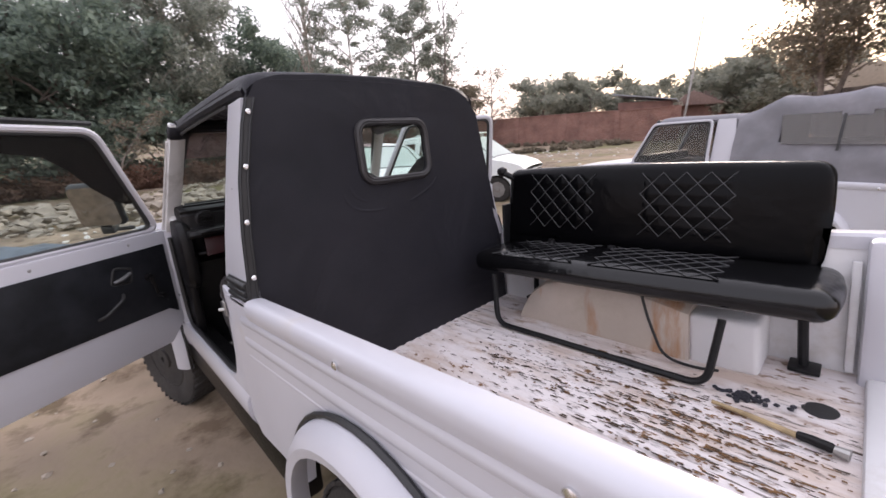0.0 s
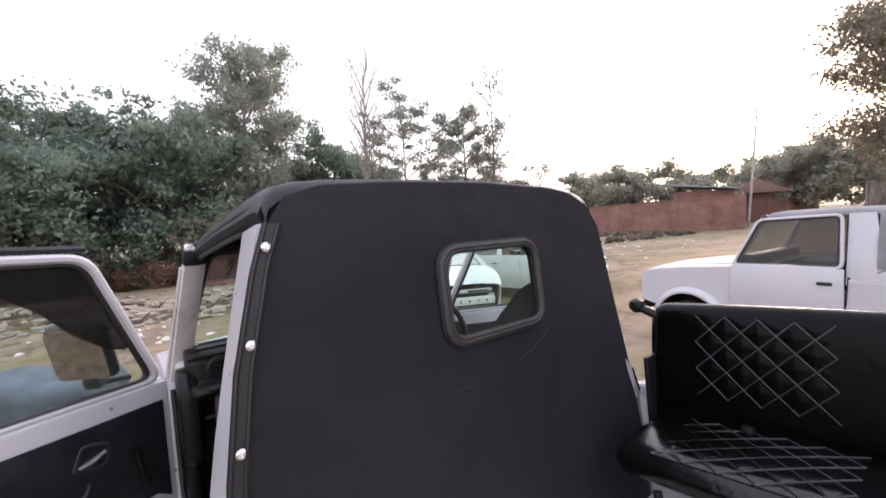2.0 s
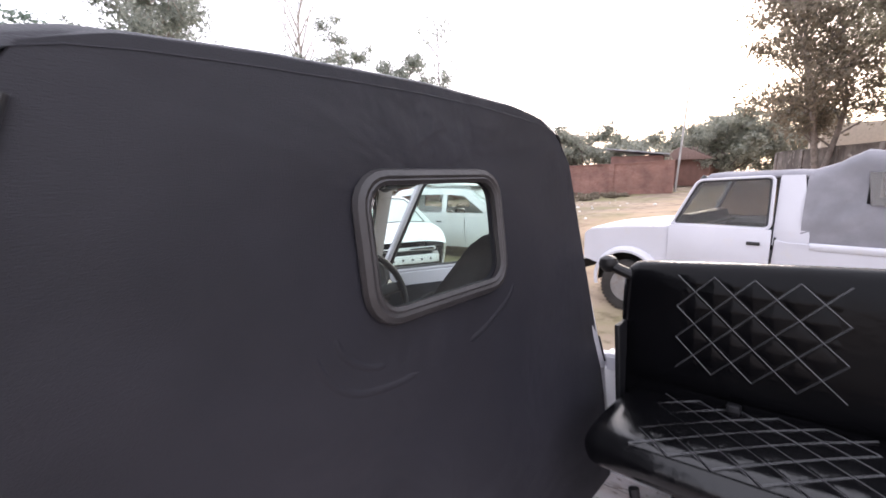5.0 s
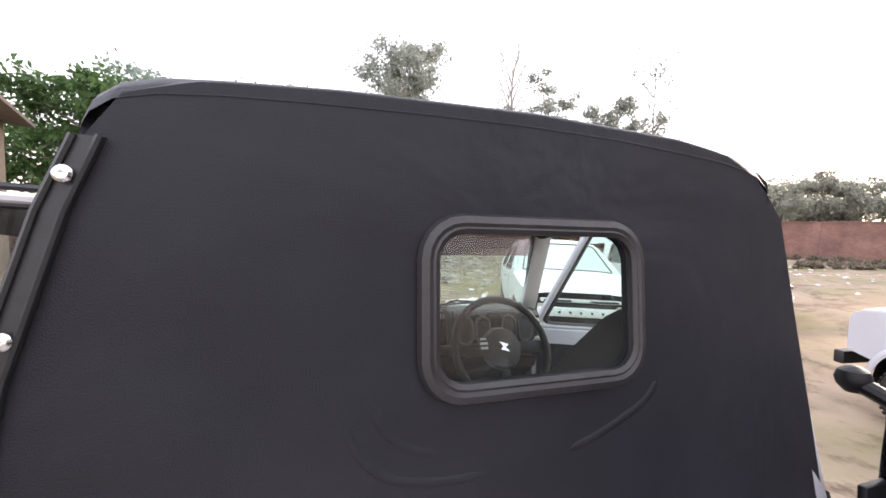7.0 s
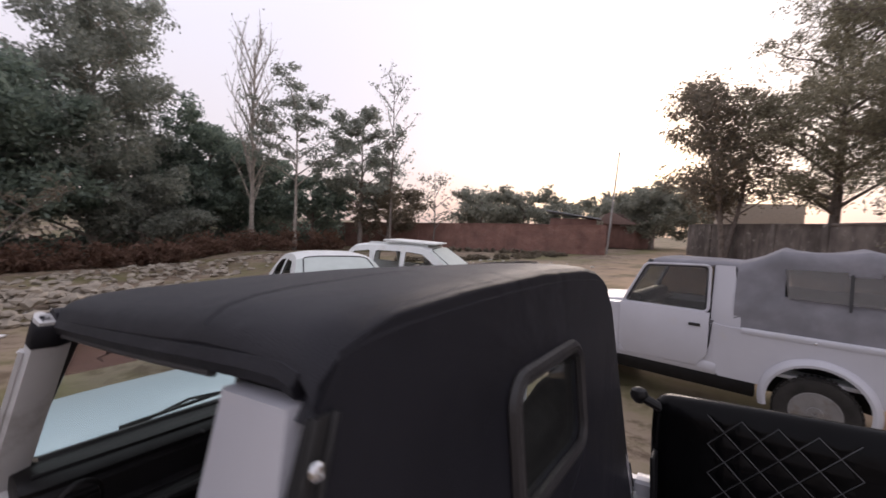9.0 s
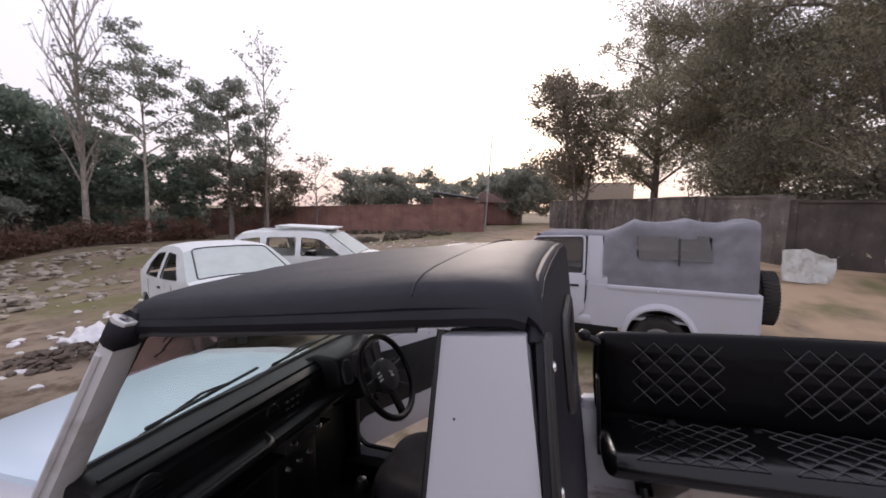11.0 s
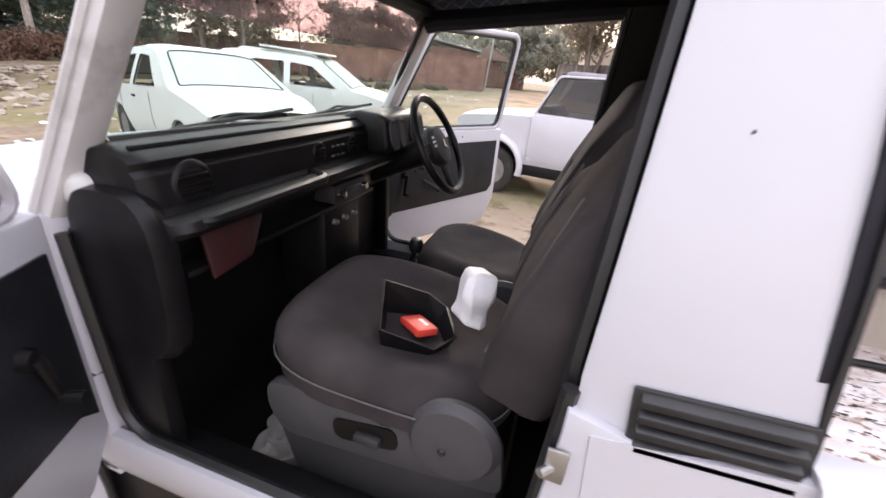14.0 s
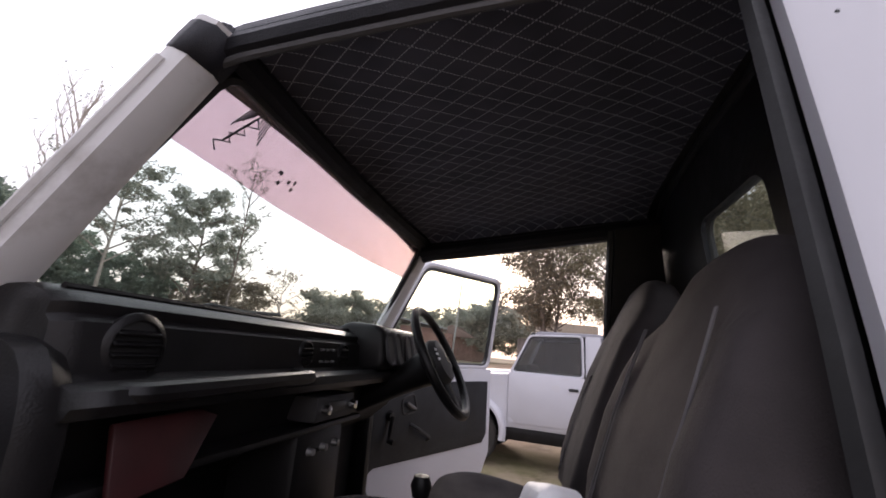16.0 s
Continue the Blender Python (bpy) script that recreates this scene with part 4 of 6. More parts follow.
part("roof_lining", loft([r[1:-1] for r in roof_sections(-.022, .97)[3:-3]], closed=False), LINING, pickup, "quilted black roof lining with diamond stitching")
part("seam", tube([(x * (.972 if x < 0 else .9), .22, z + .016) for x, z in arc[2:-2]], .0035, 5), VINYL, pickup)

# doors
bed_parts = set(pickup.children)
HL = (-.735, 1.275)
door(pose(HL[0], HL[1], 0, 0, 0, -63), -1, PAINT, pickup)
door(pose(-HL[0], HL[1], 0, 0, 0, 63), 1, PAINT, pickup, mirror=False)
part("check_strap", joined(tube(bent([(-.655, 1.2, .8), (-.665, 1.245, .805), (-.73, 1.25, .815), (-.79, 1.2, .82)], .02), .014, 6), block(-.69, -.65, 1.19, 1.225, .775, .83, .006)), RUBBER, pickup)
for sx in (-1, 1):
    part("hinge_cover", cushion(min(sx * .635, sx * .69), max(sx * .635, sx * .69), 1.165, 1.225, 1.2, 1.268, .022, 0, 2), PILLAR, pickup)
part("striker", joined(tube([(-.725, .262, 1.0), (-.745, .28, 1.0)], .007, 8), block(-.732, -.726, .245, .275, .975, 1.035, .002)), STEEL, pickup)

# dashboard
dash_prof = [(1.23, 1.255), (1.19, 1.318), (1.12, 1.322), (1.075, 1.312), (1.058, 1.3), (1.062, 1.285), (1.05, 1.275), (1.045, 1.21), (1.03, 1.2), (1.0, 1.205), (.975, 1.197), (.968, 1.18), (.98, 1.165), (1.06, 1.15), (1.09, 1.06), (1.2, .98)]


def dash_row(x, fade=0.0):
    """One cross-section; fade pulls the front face back towards the screen at the ends."""
    return [(x, y + fade * max(0, 1.19 - y) * .6, z - fade * .02) for y, z in dash_prof]


part("dashboard", loft([dash_row(-.66, fade=.5), dash_row(-.655, fade=.18), dash_row(-.64, fade=.05), dash_row(-.62), dash_row(0), dash_row(.62), dash_row(.66, fade=.3)]), PLASTIC, pickup, "black moulded dashboard")
part("deck_ridge", tube([(-.63, 1.098, 1.319), (.2, 1.098, 1.319)], .006, 6), PLASTIC, pickup)
part("grab_rail", tube(bent([(-.61, 1.03, 1.19), (-.6, .972, 1.19), (-.2, .962, 1.198), (-.17, 1.03, 1.2)], .03), .014, 8), PLASTIC, pickup, "worn padded grab lip")
part("end_cap", loft([[(x, y0 + (y1 - y0) * .5 + (y1 - y0) * .5 * math.copysign(abs(math.cos(a)) ** .6, math.cos(a)), z + h * math.copysign(abs(math.sin(a)) ** .6, math.sin(a))) for a in [6.2832 * k / 24 for k in range(24)]] for x, y0, y1, z, h in ((-.695, 1.03, 1.2, 1.07, .15), (-.69, 1.01, 1.22, 1.07, .18), (-.665, 1.0, 1.22, 1.065, .19), (-.64, 1.005, 1.22, 1.06, .185), (-.625, 1.025, 1.2, 1.06, .17))]), PLASTIC, pickup, "rounded black trim beside the dash")
for x, r in ((-.55, .05), (-.106, .034), (.09, .034)):
    vent = new("air_vent")
    vent.empty_display_size = .03
    vent.parent = pickup
    turn = Matrix.Translation((x, 1.0495, 1.243)) @ pose(0, 0, 0, 90, 0, 0)
    part("vent_ring", lathe([(r * .76, -.012), (r * .8, .006), (r * .92, .004), (r * 1.0, .001), (r * 1.02, -.004)], 28, turn, True), PLASTIC, vent)
    part("vent_throat", lathe([(0, -.004), (r * .8, -.004), (r * .8, .0), (0, .0)], 24, turn), RUBBER, vent)
    for dz in (-.45, -.15, .15, .45):
        half = r * .74 * math.sqrt(1 - dz * dz)
        part("vane", moved(block(-half, half, -.009, .009, -.0022, .0022, .001, 1), Matrix.Translation((x, 1.048, 1.243 + dz * r)) @ pose(0, 0, 0, 24, 0, 0)), PLASTIC, vent)
for k in range(2):
    for q in range(3):
        part("switch_mark", block(-.045 + .03 * q, -.03 + .03 * q, 1.04, 1.046, 1.222 + .03 * k, 1.228 + .03 * k, .001, 1), DOOR_METAL, pickup)
binnacle = new("instrument_binnacle")
binnacle.empty_display_size = .05
binnacle.parent = pickup
part("hood", slab([(.2, 1.1, 1.19), (.2, .975, 1.2), (.2, .96, 1.225), (.2, .972, 1.33), (.2, 1.0, 1.345), (.2, 1.1, 1.35), (.2, 1.18, 1.31)], (.37, 0, 0), .018, 3), PLASTIC, binnacle)
for x in (.25, .325, .44, .515):
    part("gauge_rim", tube([(px, .962 + .012 * (pz - 1.27) / .05, pz) for px, _, pz in rrect(x - .03, x + .03, 1.222, 1.322, .028)], .006, 6, True), TRIM_GREY, binnacle)
    part("gauge_face", slab([(px, .964 + .012 * (pz - 1.27) / .05, pz) for px, _, pz in rrect(x - .028, x + .028, 1.224, 1.32, .026)], (0, -.004, 0)), RUBBER, binnacle)
part("glove_shelf", block(-.62, .2, 1.02, 1.18, 1.06, 1.075, .005), PLASTIC, pickup)
part("red_panel", moved(slab([(-.1, 0, -.05), (.02, 0, -.045), (.1, 0, .035), (.06, 0, .05), (-.09, 0, .048)], (0, .01, 0), .003), Matrix.Translation((-.49, 1.005, 1.105)) @ pose(0, 0, 0, -18, 0, 4)), mat("dark_red_plastic", (.03, .006, .007), .45, spread=.4, scale=14), pickup, "dark red plastic plate under the dash")
radio = new("radio")
radio.empty_display_size = .03
radio.parent = pickup
part("radio_body", block(-.1, .1, 1.0, 1.08, 1.085, 1.145, .006), PLASTIC_GREY, radio)
part("radio_dial", block(-.045, .045, .997, 1.002, 1.105, 1.13, .002), RUBBER, radio)
for x in (-.072, .072):
    part("knob", lathe([(0, 0), (.013, 0), (.011, .02), (0, .022)], 14, Matrix.Translation((x, 1.0, 1.115)) @ pose(0, 0, 0, 90, 0, 0)), CHROME, radio)
part("heater_box", block(-.13, .1, 1.02, 1.2, .72, 1.07, .02), PLASTIC, pickup)
for x in (-.08, -.02, .04):
    part("heater_knob", lathe([(0, 0), (.01, 0), (.008, .016), (0, .018)], 10, Matrix.Translation((x, 1.02, 1.02)) @ pose(0, 0, 0, 90, 0, 0)), STEEL, pickup)
part("gear_lever", joined(tube([(0, .82, .68), (.0, .78, .88), (.01, .76, .94)], .009, 8), lathe([(0, 0), (.02, .005), (.026, .03), (.018, .05), (0, .055)], 12, Matrix.Translation((.01, .76, .93)))), PLASTIC, pickup)

# steering wheel
SW = Matrix.Translation((.335, .81, 1.243)) @ pose(0, 0, 0, 90 - 28, 0, 0)
sw = new("steering_wheel")
sw.empty_display_size = .05
sw.parent = pickup
part("wheel_rim", moved(tube([(.185 * math.cos(6.2832 * k / 40), .185 * math.sin(6.2832 * k / 40), 0) for k in range(40)], .0145, 10, True), SW), PLASTIC, sw)
part("hub_pad", lathe([(0, -.03), (.075, -.03), (.08, -.01), (.07, .012), (.03, .02), (0, .021)], 24, SW), PLASTIC_GREY, sw)
for a in (0, 180, 270):
    part("spoke", moved(block(.05, .18, -.022, .022, -.022, -.004, .006), SW @ pose(0, 0, 0, 0, 0, a)), PLASTIC, sw)
part("emblem", moved(slab([(-.018, .02, .0215), (.018, .008, .0215), (.004, 0, .0215), (.018, -.018, .0215), (-.018, -.008, .0215), (-.004, 0, .0215)], (0, 0, .002)), SW), CHROME, sw)
for k, wd in enumerate((.022, .03, .026)):
    part("spoke_print", moved(block(-.075 - wd / 2, -.075 + wd / 2, .03 - .016 * k, .038 - .016 * k, .013, .0145, .0), SW), WHITE_CARD, sw, "white printed bars")
part("steering_column", moved(lathe([(0, -.33), (.035, -.33), (.05, -.12), (.062, -.04), (0, -.03)], 16), SW), PLASTIC, sw)
part("indicator_stalk", moved(tube([(0, 0, -.07), (.15, -.03, -.06)], .006, 6), SW), PLASTIC, sw)

bed_parts = raise_front(bed_parts)

# seats and what lies on them
SEAT_L = TILT @ FRONT @ pose(-.362, .52, .572)
seat(SEAT_L, "dark cloth passenger seat with grey plastic side trim")
seat(TILT @ FRONT @ pose(.372, .54, .465), "dark cloth driver's seat behind the steering wheel", .2, .09)
cardbox = thing("small_box", TILT @ FRONT @ pose(-.415, .6, .915, 4, -6, 28) @ Matrix.Scale(1.0, 4), "open black plastic tray with a red card on the seat", "box")
rim = [(-.095, -.03), (-.06, -.085), (.05, -.085), (.09, -.045), (.085, .07), (-.075, .085)]
high = (.05, .055, .05, .06, .1, .085)
walls = []
for k in range(6):
    (xa, ya), (xb, yb) = rim[k], rim[(k + 1) % 6]
    walls.append(slab([(xa * .85, ya * .85, 0), (xb * .85, yb * .85, 0), (xb * 1.05, yb * 1.05, high[(k + 1) % 6]), (xa * 1.05, ya * 1.05, high[k])], Vector((xa + xb, ya + yb, 0)).normalized() * -.005))
part("tray", joined(slab([(x * .85, y * .85, 0) for x, y in rim], (0, 0, .006)), *walls), PLASTIC, cardbox)
part("red_card", moved(block(-.04, .04, -.028, .028, .0, .018, .003), Matrix.Translation((-.01, -.01, .03)) @ pose(0, 0, 0, 10, 12, 25)), RED, cardbox, "red card sleeve")
part("card_print", moved(block(-.02, .012, -.014, -.004, .018, .0195, .0), Matrix.Translation((-.01, -.01, .03)) @ pose(0, 0, 0, 10, 12, 25)), WHITE_CARD, cardbox)
wrap = thing("plastic_wrap", TILT @ FRONT @ pose(-.385, .475, .975, 12, 12, 30), "crumpled white plastic wrap between the seats", "wrapper")
wr = cushion(-.04, .04, -.03, .03, 0, .12, .014, .006, 8)
for v in wr.verts:
    v.co += Vector((noise.noise(v.co * 22), noise.noise(v.co * 22 + Vector((5, 0, 0))), noise.noise(v.co * 22 + Vector((0, 5, 0))))) * .012
part("wrap_sheet", wr, WHITE_CARD, wrap, sharp=20)

# ---- the bench along the bed ----
bench = thing("bench_seat", TILT @ pose(0, 0, .02, 3.2, 0, 0), "black quilted leatherette side bench on a steel tube frame", "bench")
bk = cushion(.635, .735, -1.28, -.008, 1.0, 1.365, .045, .012, 9)
for v in bk.verts:
    v.co.x += .10 * (v.co.z - 1.0)
    v.co.x = min(v.co.x, .66 + max(0, v.co.z - 1.1 + .056 * v.co.y) * 1.2)
part("backrest", bk, LEATHER, bench, "glossy black padded backrest")
sq_bench = cushion(.322, .66, -1.335, -.03, .905, 1.0, .042, .015, 8)
for v in sq_bench.verts:
    v.co.z -= .03 * (v.co.y + .1)
part("squab", sq_bench, LEATHER_SEAT, bench, "glossy black padded seat")
part("back_skirt", slab([(.634, -.02, .94), (.634, -1.27, .94), (.652, -1.27, 1.13), (.646, -.02, 1.08)], (.006, 0, 0)), LEATHER, bench)


def quilt(u0, u1, v0, v1, nu, nv, place, name="quilting"):
    """Raised diamond stitching: two families of slanted lines on a panel."""
    lines = []
    for k in range(-nv, nu + 1):
        for s in (1, -1):
            a, b = [k / nu, 0.0], [(k + nv) / nu, 1.0]
            if a[0] < 0:
                a = [0, -k / nv]
            if b[0] > 1:
                b = [1, (nu - k) / nv]
            if b[0] - a[0] < .02:
                continue
            if s < 0:
                a, b = [1 - a[0], a[1]], [1 - b[0], b[1]]
            pts = [place(u0 + (u1 - u0) * (a[0] + (b[0] - a[0]) * t), v0 + (v1 - v0) * (a[1] + (b[1] - a[1]) * t)) for t in (0, .25, .5, .75, 1)]
            lines.append(tube(pts, .0015, 4))
    return lines


def on_back(y, z):
    c = ((y + .68) / .65) ** 2
    d = ((z - 1.1925) / .1725) ** 2
    return (.634 + .1 * (z - 1.0) - .012 * max(0, 1 - c) * max(0, 1 - d), y, z)


def on_squab(y, x):
    c = ((y + .735) / .635) ** 2
    d = ((x - .495) / .185) ** 2
    return (x, y, 1.001 - .03 * (y + .1) + .015 * max(0, 1 - c) * max(0, 1 - d))


def padded(u0, u1, v0, v1, nu, nv, place, out, n=60, m=48, high=.0055):
    """A panel of stuffed diamonds standing out of a cushion, its grooves along the stitch lines."""
    def bulge(u, v):
        d = min(abs(q - round(q)) for q in (u * nu - v * nv, u * nu + v * nv))
        edge = min(1, min(u, 1 - u, v, 1 - v) * 14)
        return (-.003 + high * math.sqrt(min(1, d * 2))) * edge - .004 * (1 - edge)
    out = Vector(out)
    return loft([[Vector(place(u0 + (u1 - u0) * i / n, v0 + (v1 - v0) * j / m)) + out * bulge(i / n, j / m) for i in range(n + 1)] for j in range(m + 1)], closed=False)


for y0, y1 in ((-.5, -.16), (-1.03, -.7)):
    part("quilted_panel", padded(y0, y1, 1.085, 1.342, 4, 3, on_back, (-1, 0, .1)), LEATHER, bench, "stuffed diamond quilting on the backrest", 60)
    for line in quilt(y0, y1, 1.085, 1.342, 4, 3, on_back):
        part("stitch_line", line, STITCH, bench)
for y0, y1 in ((-.55, -.14), (-1.06, -.62)):
    part("quilted_panel", padded(y0, y1, .34, .63, 5, 4, on_squab, (0, 0, 1)), LEATHER_SEAT, bench, "stuffed diamond quilting on the seat", 60)
    for line in quilt(y0, y1, .34, .63, 5, 4, on_squab):
        part("stitch_line", line, STITCH, bench)
part("leg_loop", tube(bent([(.33, -.155, .9), (.285, -.2, .675), (.295, -1.06, .675), (.34, -1.08, .9)], .06, 6), .0125, 8), STEEL_BLACK, bench, "black bent tube leg loop")
part("rear_leg", joined(tube([(.61, -1.25, .93), (.615, -1.275, .66)], .015, 8), block(.575, .655, -1.32, -1.235, .665, .682, .004)), STEEL_BLACK, bench)
part("rear_leg", joined(tube([(.62, -.2, .9), (.62, -.2, .7)], .014, 8), block(.58, .66, -.24, -.16, .695, .71, .004)), STEEL_BLACK, bench)
part("frame_tube", tube([(.61, -.06, .97), (.61, -1.25, .97)], .012, 8), STEEL_BLACK, bench)
for y in (-.3, -.6, -1.2):
    part("back_bracket", joined(block(.6, .625, y - .015, y + .015, .93, 1.03, .005), tube([(.63, y, .95), (.60, y, .9)], .012, 6)), STEEL_BLACK, bench)
part("end_bracket", block(.6, .748, -.024, -.008, .84, 1.19, .004), STEEL_BLACK, bench, "black end plate beside the cab")
part("pivot_knob", joined(tube([(.688, -.03, 1.325), (.675, .02, 1.35)], .016, 10), lathe([(0, -.026), (.014, -.024), (.026, -.01), (.029, .003), (.024, .018), (.012, .026), (0, .028)], 16, Matrix.Translation((.676, .036, 1.358)))), PLASTIC, bench)

stick = thing("hand_tool", TILT @ pose(.19, -1.325, bed_z(-1.33) + .006, 2, 0, -11), "worn stick with a black grip lying on the bed", "tool")
part("shaft", tube([(0, .2, .007), (.004, .1, .008), (0, -.01, .009)], [.006, .008, .009], 8), mat("faded_bamboo", (.36, .27, .15), .8, spread=.35, scale=20), stick)
part("grip", tube([(0, -.01, .012), (0, -.04, .014), (0, -.08, .013), (0, -.085, .012)], [.011, .013, .014, .01], 10), PLASTIC, stick)
part("end_cap", tube([(0, -.085, .012), (0, -.115, .012)], [.012, .016], 10), STEEL, stick)

# rags and litter on the cab floor
rag = thing("floor_rag", TILT @ FRONT @ pose(-.5, .86, .485, 0, 0, 20), "crumpled grey rag on the cab floor", "rag")
rg = cushion(-.09, .09, -.12, .12, 0, .07, .03, .0, 9)
for v in rg.verts:
    v.co += Vector((noise.noise(v.co * 18), noise.noise(v.co * 18 + Vector((5, 0, 0))), abs(noise.noise(v.co * 16 + Vector((0, 5, 0)))))) * .045
part("rag_cloth", rg, mat("dirty_grey_rag", (.2, .19, .18), .9, spread=.4, scale=14, bump=.4, bump_scale=60), rag, sharp=20)
bar = thing("loose_rod", TILT @ FRONT @ pose(-.44, .72, .5, 0, 0, 35), "pale metal rod lying on the cab floor", "rod")
part("rod", tube([(0, -.14, 0), (0, .14, .03)], .01, 8), STEEL, bar)

# flakes, chips and a clump of debris on the bed
flake_rng = random.Random(4)
FLAKE = mat("dark_brown_flakes", (.055, .036, .025), .9, spread=.5, scale=30)
chips = thing("bed_debris", TILT, "dark rust flakes and soil crumbs on the bed", "debris", kind="stuff")
RIB = 1.38 / 26


def flake(x, y, long, wide, high):
    """One thin chip lying along a rib of the bed."""
    z = bed_z(y) + .0046
    pts = [(-.5, -.5), (.35, -.55), (.5, .45), (-.2, .55)]
    skew = flake_rng.uniform(-.3, .3)
    return slab([(x + wide * a + skew * wide * b, y + long * b, z + .001 * flake_rng.random()) for a, b in pts], (0, 0, high))


def strewn(count, xm, xs, ym, ys, lo, hi):
    out = []
    for _ in range(count):
        x, y = flake_rng.gauss(xm, xs), flake_rng.gauss(ym, ys)
        if abs(x) > .42 or y > -.04 or y < -1.45:
            continue
        if flake_rng.random() < .75:
            x = round((x + .69) / RIB) * RIB - .69 + flake_rng.gauss(0, .006)
        out.append(flake(x, y, flake_rng.uniform(lo, hi) * flake_rng.uniform(.4, 1.6), flake_rng.uniform(.003, .007), .0012))
    return out


part("flakes", joined(*(strewn(330, -.02, .17, -1.02, .22, .01, .03) + strewn(130, 0, .24, -.7, .36, .008, .03) + strewn(60, .05, .06, -.43, .06, .006, .02))), FLAKE, chips)
part("soil_crumbs", joined(*(strewn(420, .05, .11, -1.2, .13, .004, .02) + strewn(120, .1, .1, -.95, .2, .004, .015))), mat("rusty_brown_soil", (.16, .085, .035), .95, spread=.5, scale=30), chips)
part("dark_clump", joined(*[moved(block(-.008, .008, -.007, .007, 0, .008, .003, 1), Matrix.Translation((flake_rng.gauss(.318, .018), flake_rng.gauss(-1.2, .04), bed_z(-1.2) + .004)) @ pose(0, 0, 0, flake_rng.uniform(-20, 20), 0, flake_rng.uniform(0, 180))) for _ in range(46)]), mat("black_blue_crumbs", (.02, .02, .028), .8, spread=.4), chips, "clump of blackish crumbs")
cable = thing("loose_cable", TILT, "thin black cable trailing by the wheel box", "cable")
part("wire", tube(bent([(.435, -.84, .9), (.415, -.87, .8), (.4, -.93, .65), (.41, -1.02, .628), (.44, -1.1, .622)], .05), .006, 6), RUBBER, cable)
# ribs and recess of the far inner side
for y in (-1.42,):
    part("inner_rib", block(.64, .662, y - .012, y + .012, .62, 1.0, .006), PAINT_OLD, pickup)


# ---- the ground ----
def ground_z(x, y):
    def clamp(a, lo, hi):
        return max(lo, min(hi, a))
    near = max(0.0, min(1.0, (3.2 - abs(x)) / 1.6))
    own = .03 - .095 * clamp(y, -2.0, 2.2)
    away = -.04 * clamp(y - 2, 0, 26) - .05 * clamp(2 - abs(y - 6) / 3, 0, 1)
    side = .137 * clamp(x - 6.6, 0, 4.1) + .01 * clamp(x - 10, 0, 20)
    side -= .15 * clamp((x - 2.4) / 1.2, 0, 1) * (1 - clamp((x - 7) / 2, 0, 1)) * (1 - clamp((y - 1.5) / 2, 0, 1))
    return near * own * (1 if y < 2.2 else max(.0, 1 - (y - 2.2) / 4)) + away + side


def build_ground():
    xs = sorted(set([round(-40 + 4 * k, 2) for k in range(7)] + [round(-12 + .4 * k, 2) for k in range(100)] + [28 + 4 * k for k in range(10)] + [-400, -150, -70, 100, 200, 400]))
    ys = sorted(set([round(-14 + .4 * k, 2) for k in range(90)] + [22 + 3 * k for k in range(10)] + [-400, -150, -60, -30, -20, 80, 150, 400]))
    bm = bmesh.new()
    grid = [[bm.verts.new((x, y, ground_z(x, y) + .03 * noise.noise(Vector((x * .7, y * .7, 0))) + .012 * noise.noise(Vector((x * 3, y * 3, 5))))) for y in ys] for x in xs]
    for a, b in zip(grid, grid[1:]):
        for i in range(len(ys) - 1):
            bm.faces.new((a[i], b[i], b[i + 1], a[i + 1]))
    return bm


SOIL = stained(stained(mat("dusty_brown_soil", (.27, .21, .155), .95, spread=.3, scale=1.2, bump=.6, bump_scale=14, spec=.2), (.13, .095, .065), 2.6, .5, .62), (.16, .145, .07), .3, .46, .6)


def sandy_yard(m, colour):
    """Pale sand spread over the yard beside the concrete wall, with a ragged edge."""
    nt = m.node_tree
    b = nt.nodes["Principled BSDF"]
    src = b.inputs["Base Color"].links[0].from_socket
    sep = nt.nodes.new("ShaderNodeSeparateXYZ")
    tc = nt.nodes["Texture Coordinate"]
    nt.links.new(tc.outputs["Object"], sep.inputs[0])
    no = nt.nodes.new("ShaderNodeTexNoise")
    no.inputs["Scale"].default_value, no.inputs["Detail"].default_value = .9, 5
    nt.links.new(tc.outputs["Object"], no.inputs["Vector"])
    sums = []
    for sock, a, z in ((sep.outputs[0], 5.4, 7.4), (sep.outputs[1], 5.5, 2.5)):
        mr = nt.nodes.new("ShaderNodeMapRange")
        mr.inputs[1].default_value, mr.inputs[2].default_value = a, z
        nt.links.new(sock, mr.inputs[0])
        sums.append(mr.outputs[0])
    mu = nt.nodes.new("ShaderNodeMath")
    mu.operation = "MULTIPLY"
    nt.links.new(sums[0], mu.inputs[0])
    nt.links.new(sums[1], mu.inputs[1])
    mn = nt.nodes.new("ShaderNodeMapRange")
    mn.inputs[1].default_value, mn.inputs[2].default_value = .32, .55
    nt.links.new(no.outputs[0], mn.inputs[0])
    m2 = nt.nodes.new("ShaderNodeMath")
    m2.operation = "MULTIPLY"
    nt.links.new(mu.outputs[0], m2.inputs[0])
    nt.links.new(mn.outputs[0], m2.inputs[1])
    mx = nt.nodes.new("ShaderNodeMixRGB")
    mx.inputs[2].default_value = (*colour, 1)
    nt.links.new(m2.outputs[0], mx.inputs[0])
    nt.links.new(src, mx.inputs[1])
    nt.links.new(mx.outputs[0], b.inputs["Base Color"])
    return m


SOIL = sandy_yard(SOIL, (.42, .3, .2))
ground = part("ground", build_ground(), SOIL, None)
tagged(ground, "dusty brown yard ground with patchy grass and litter", "ground", kind="structure")


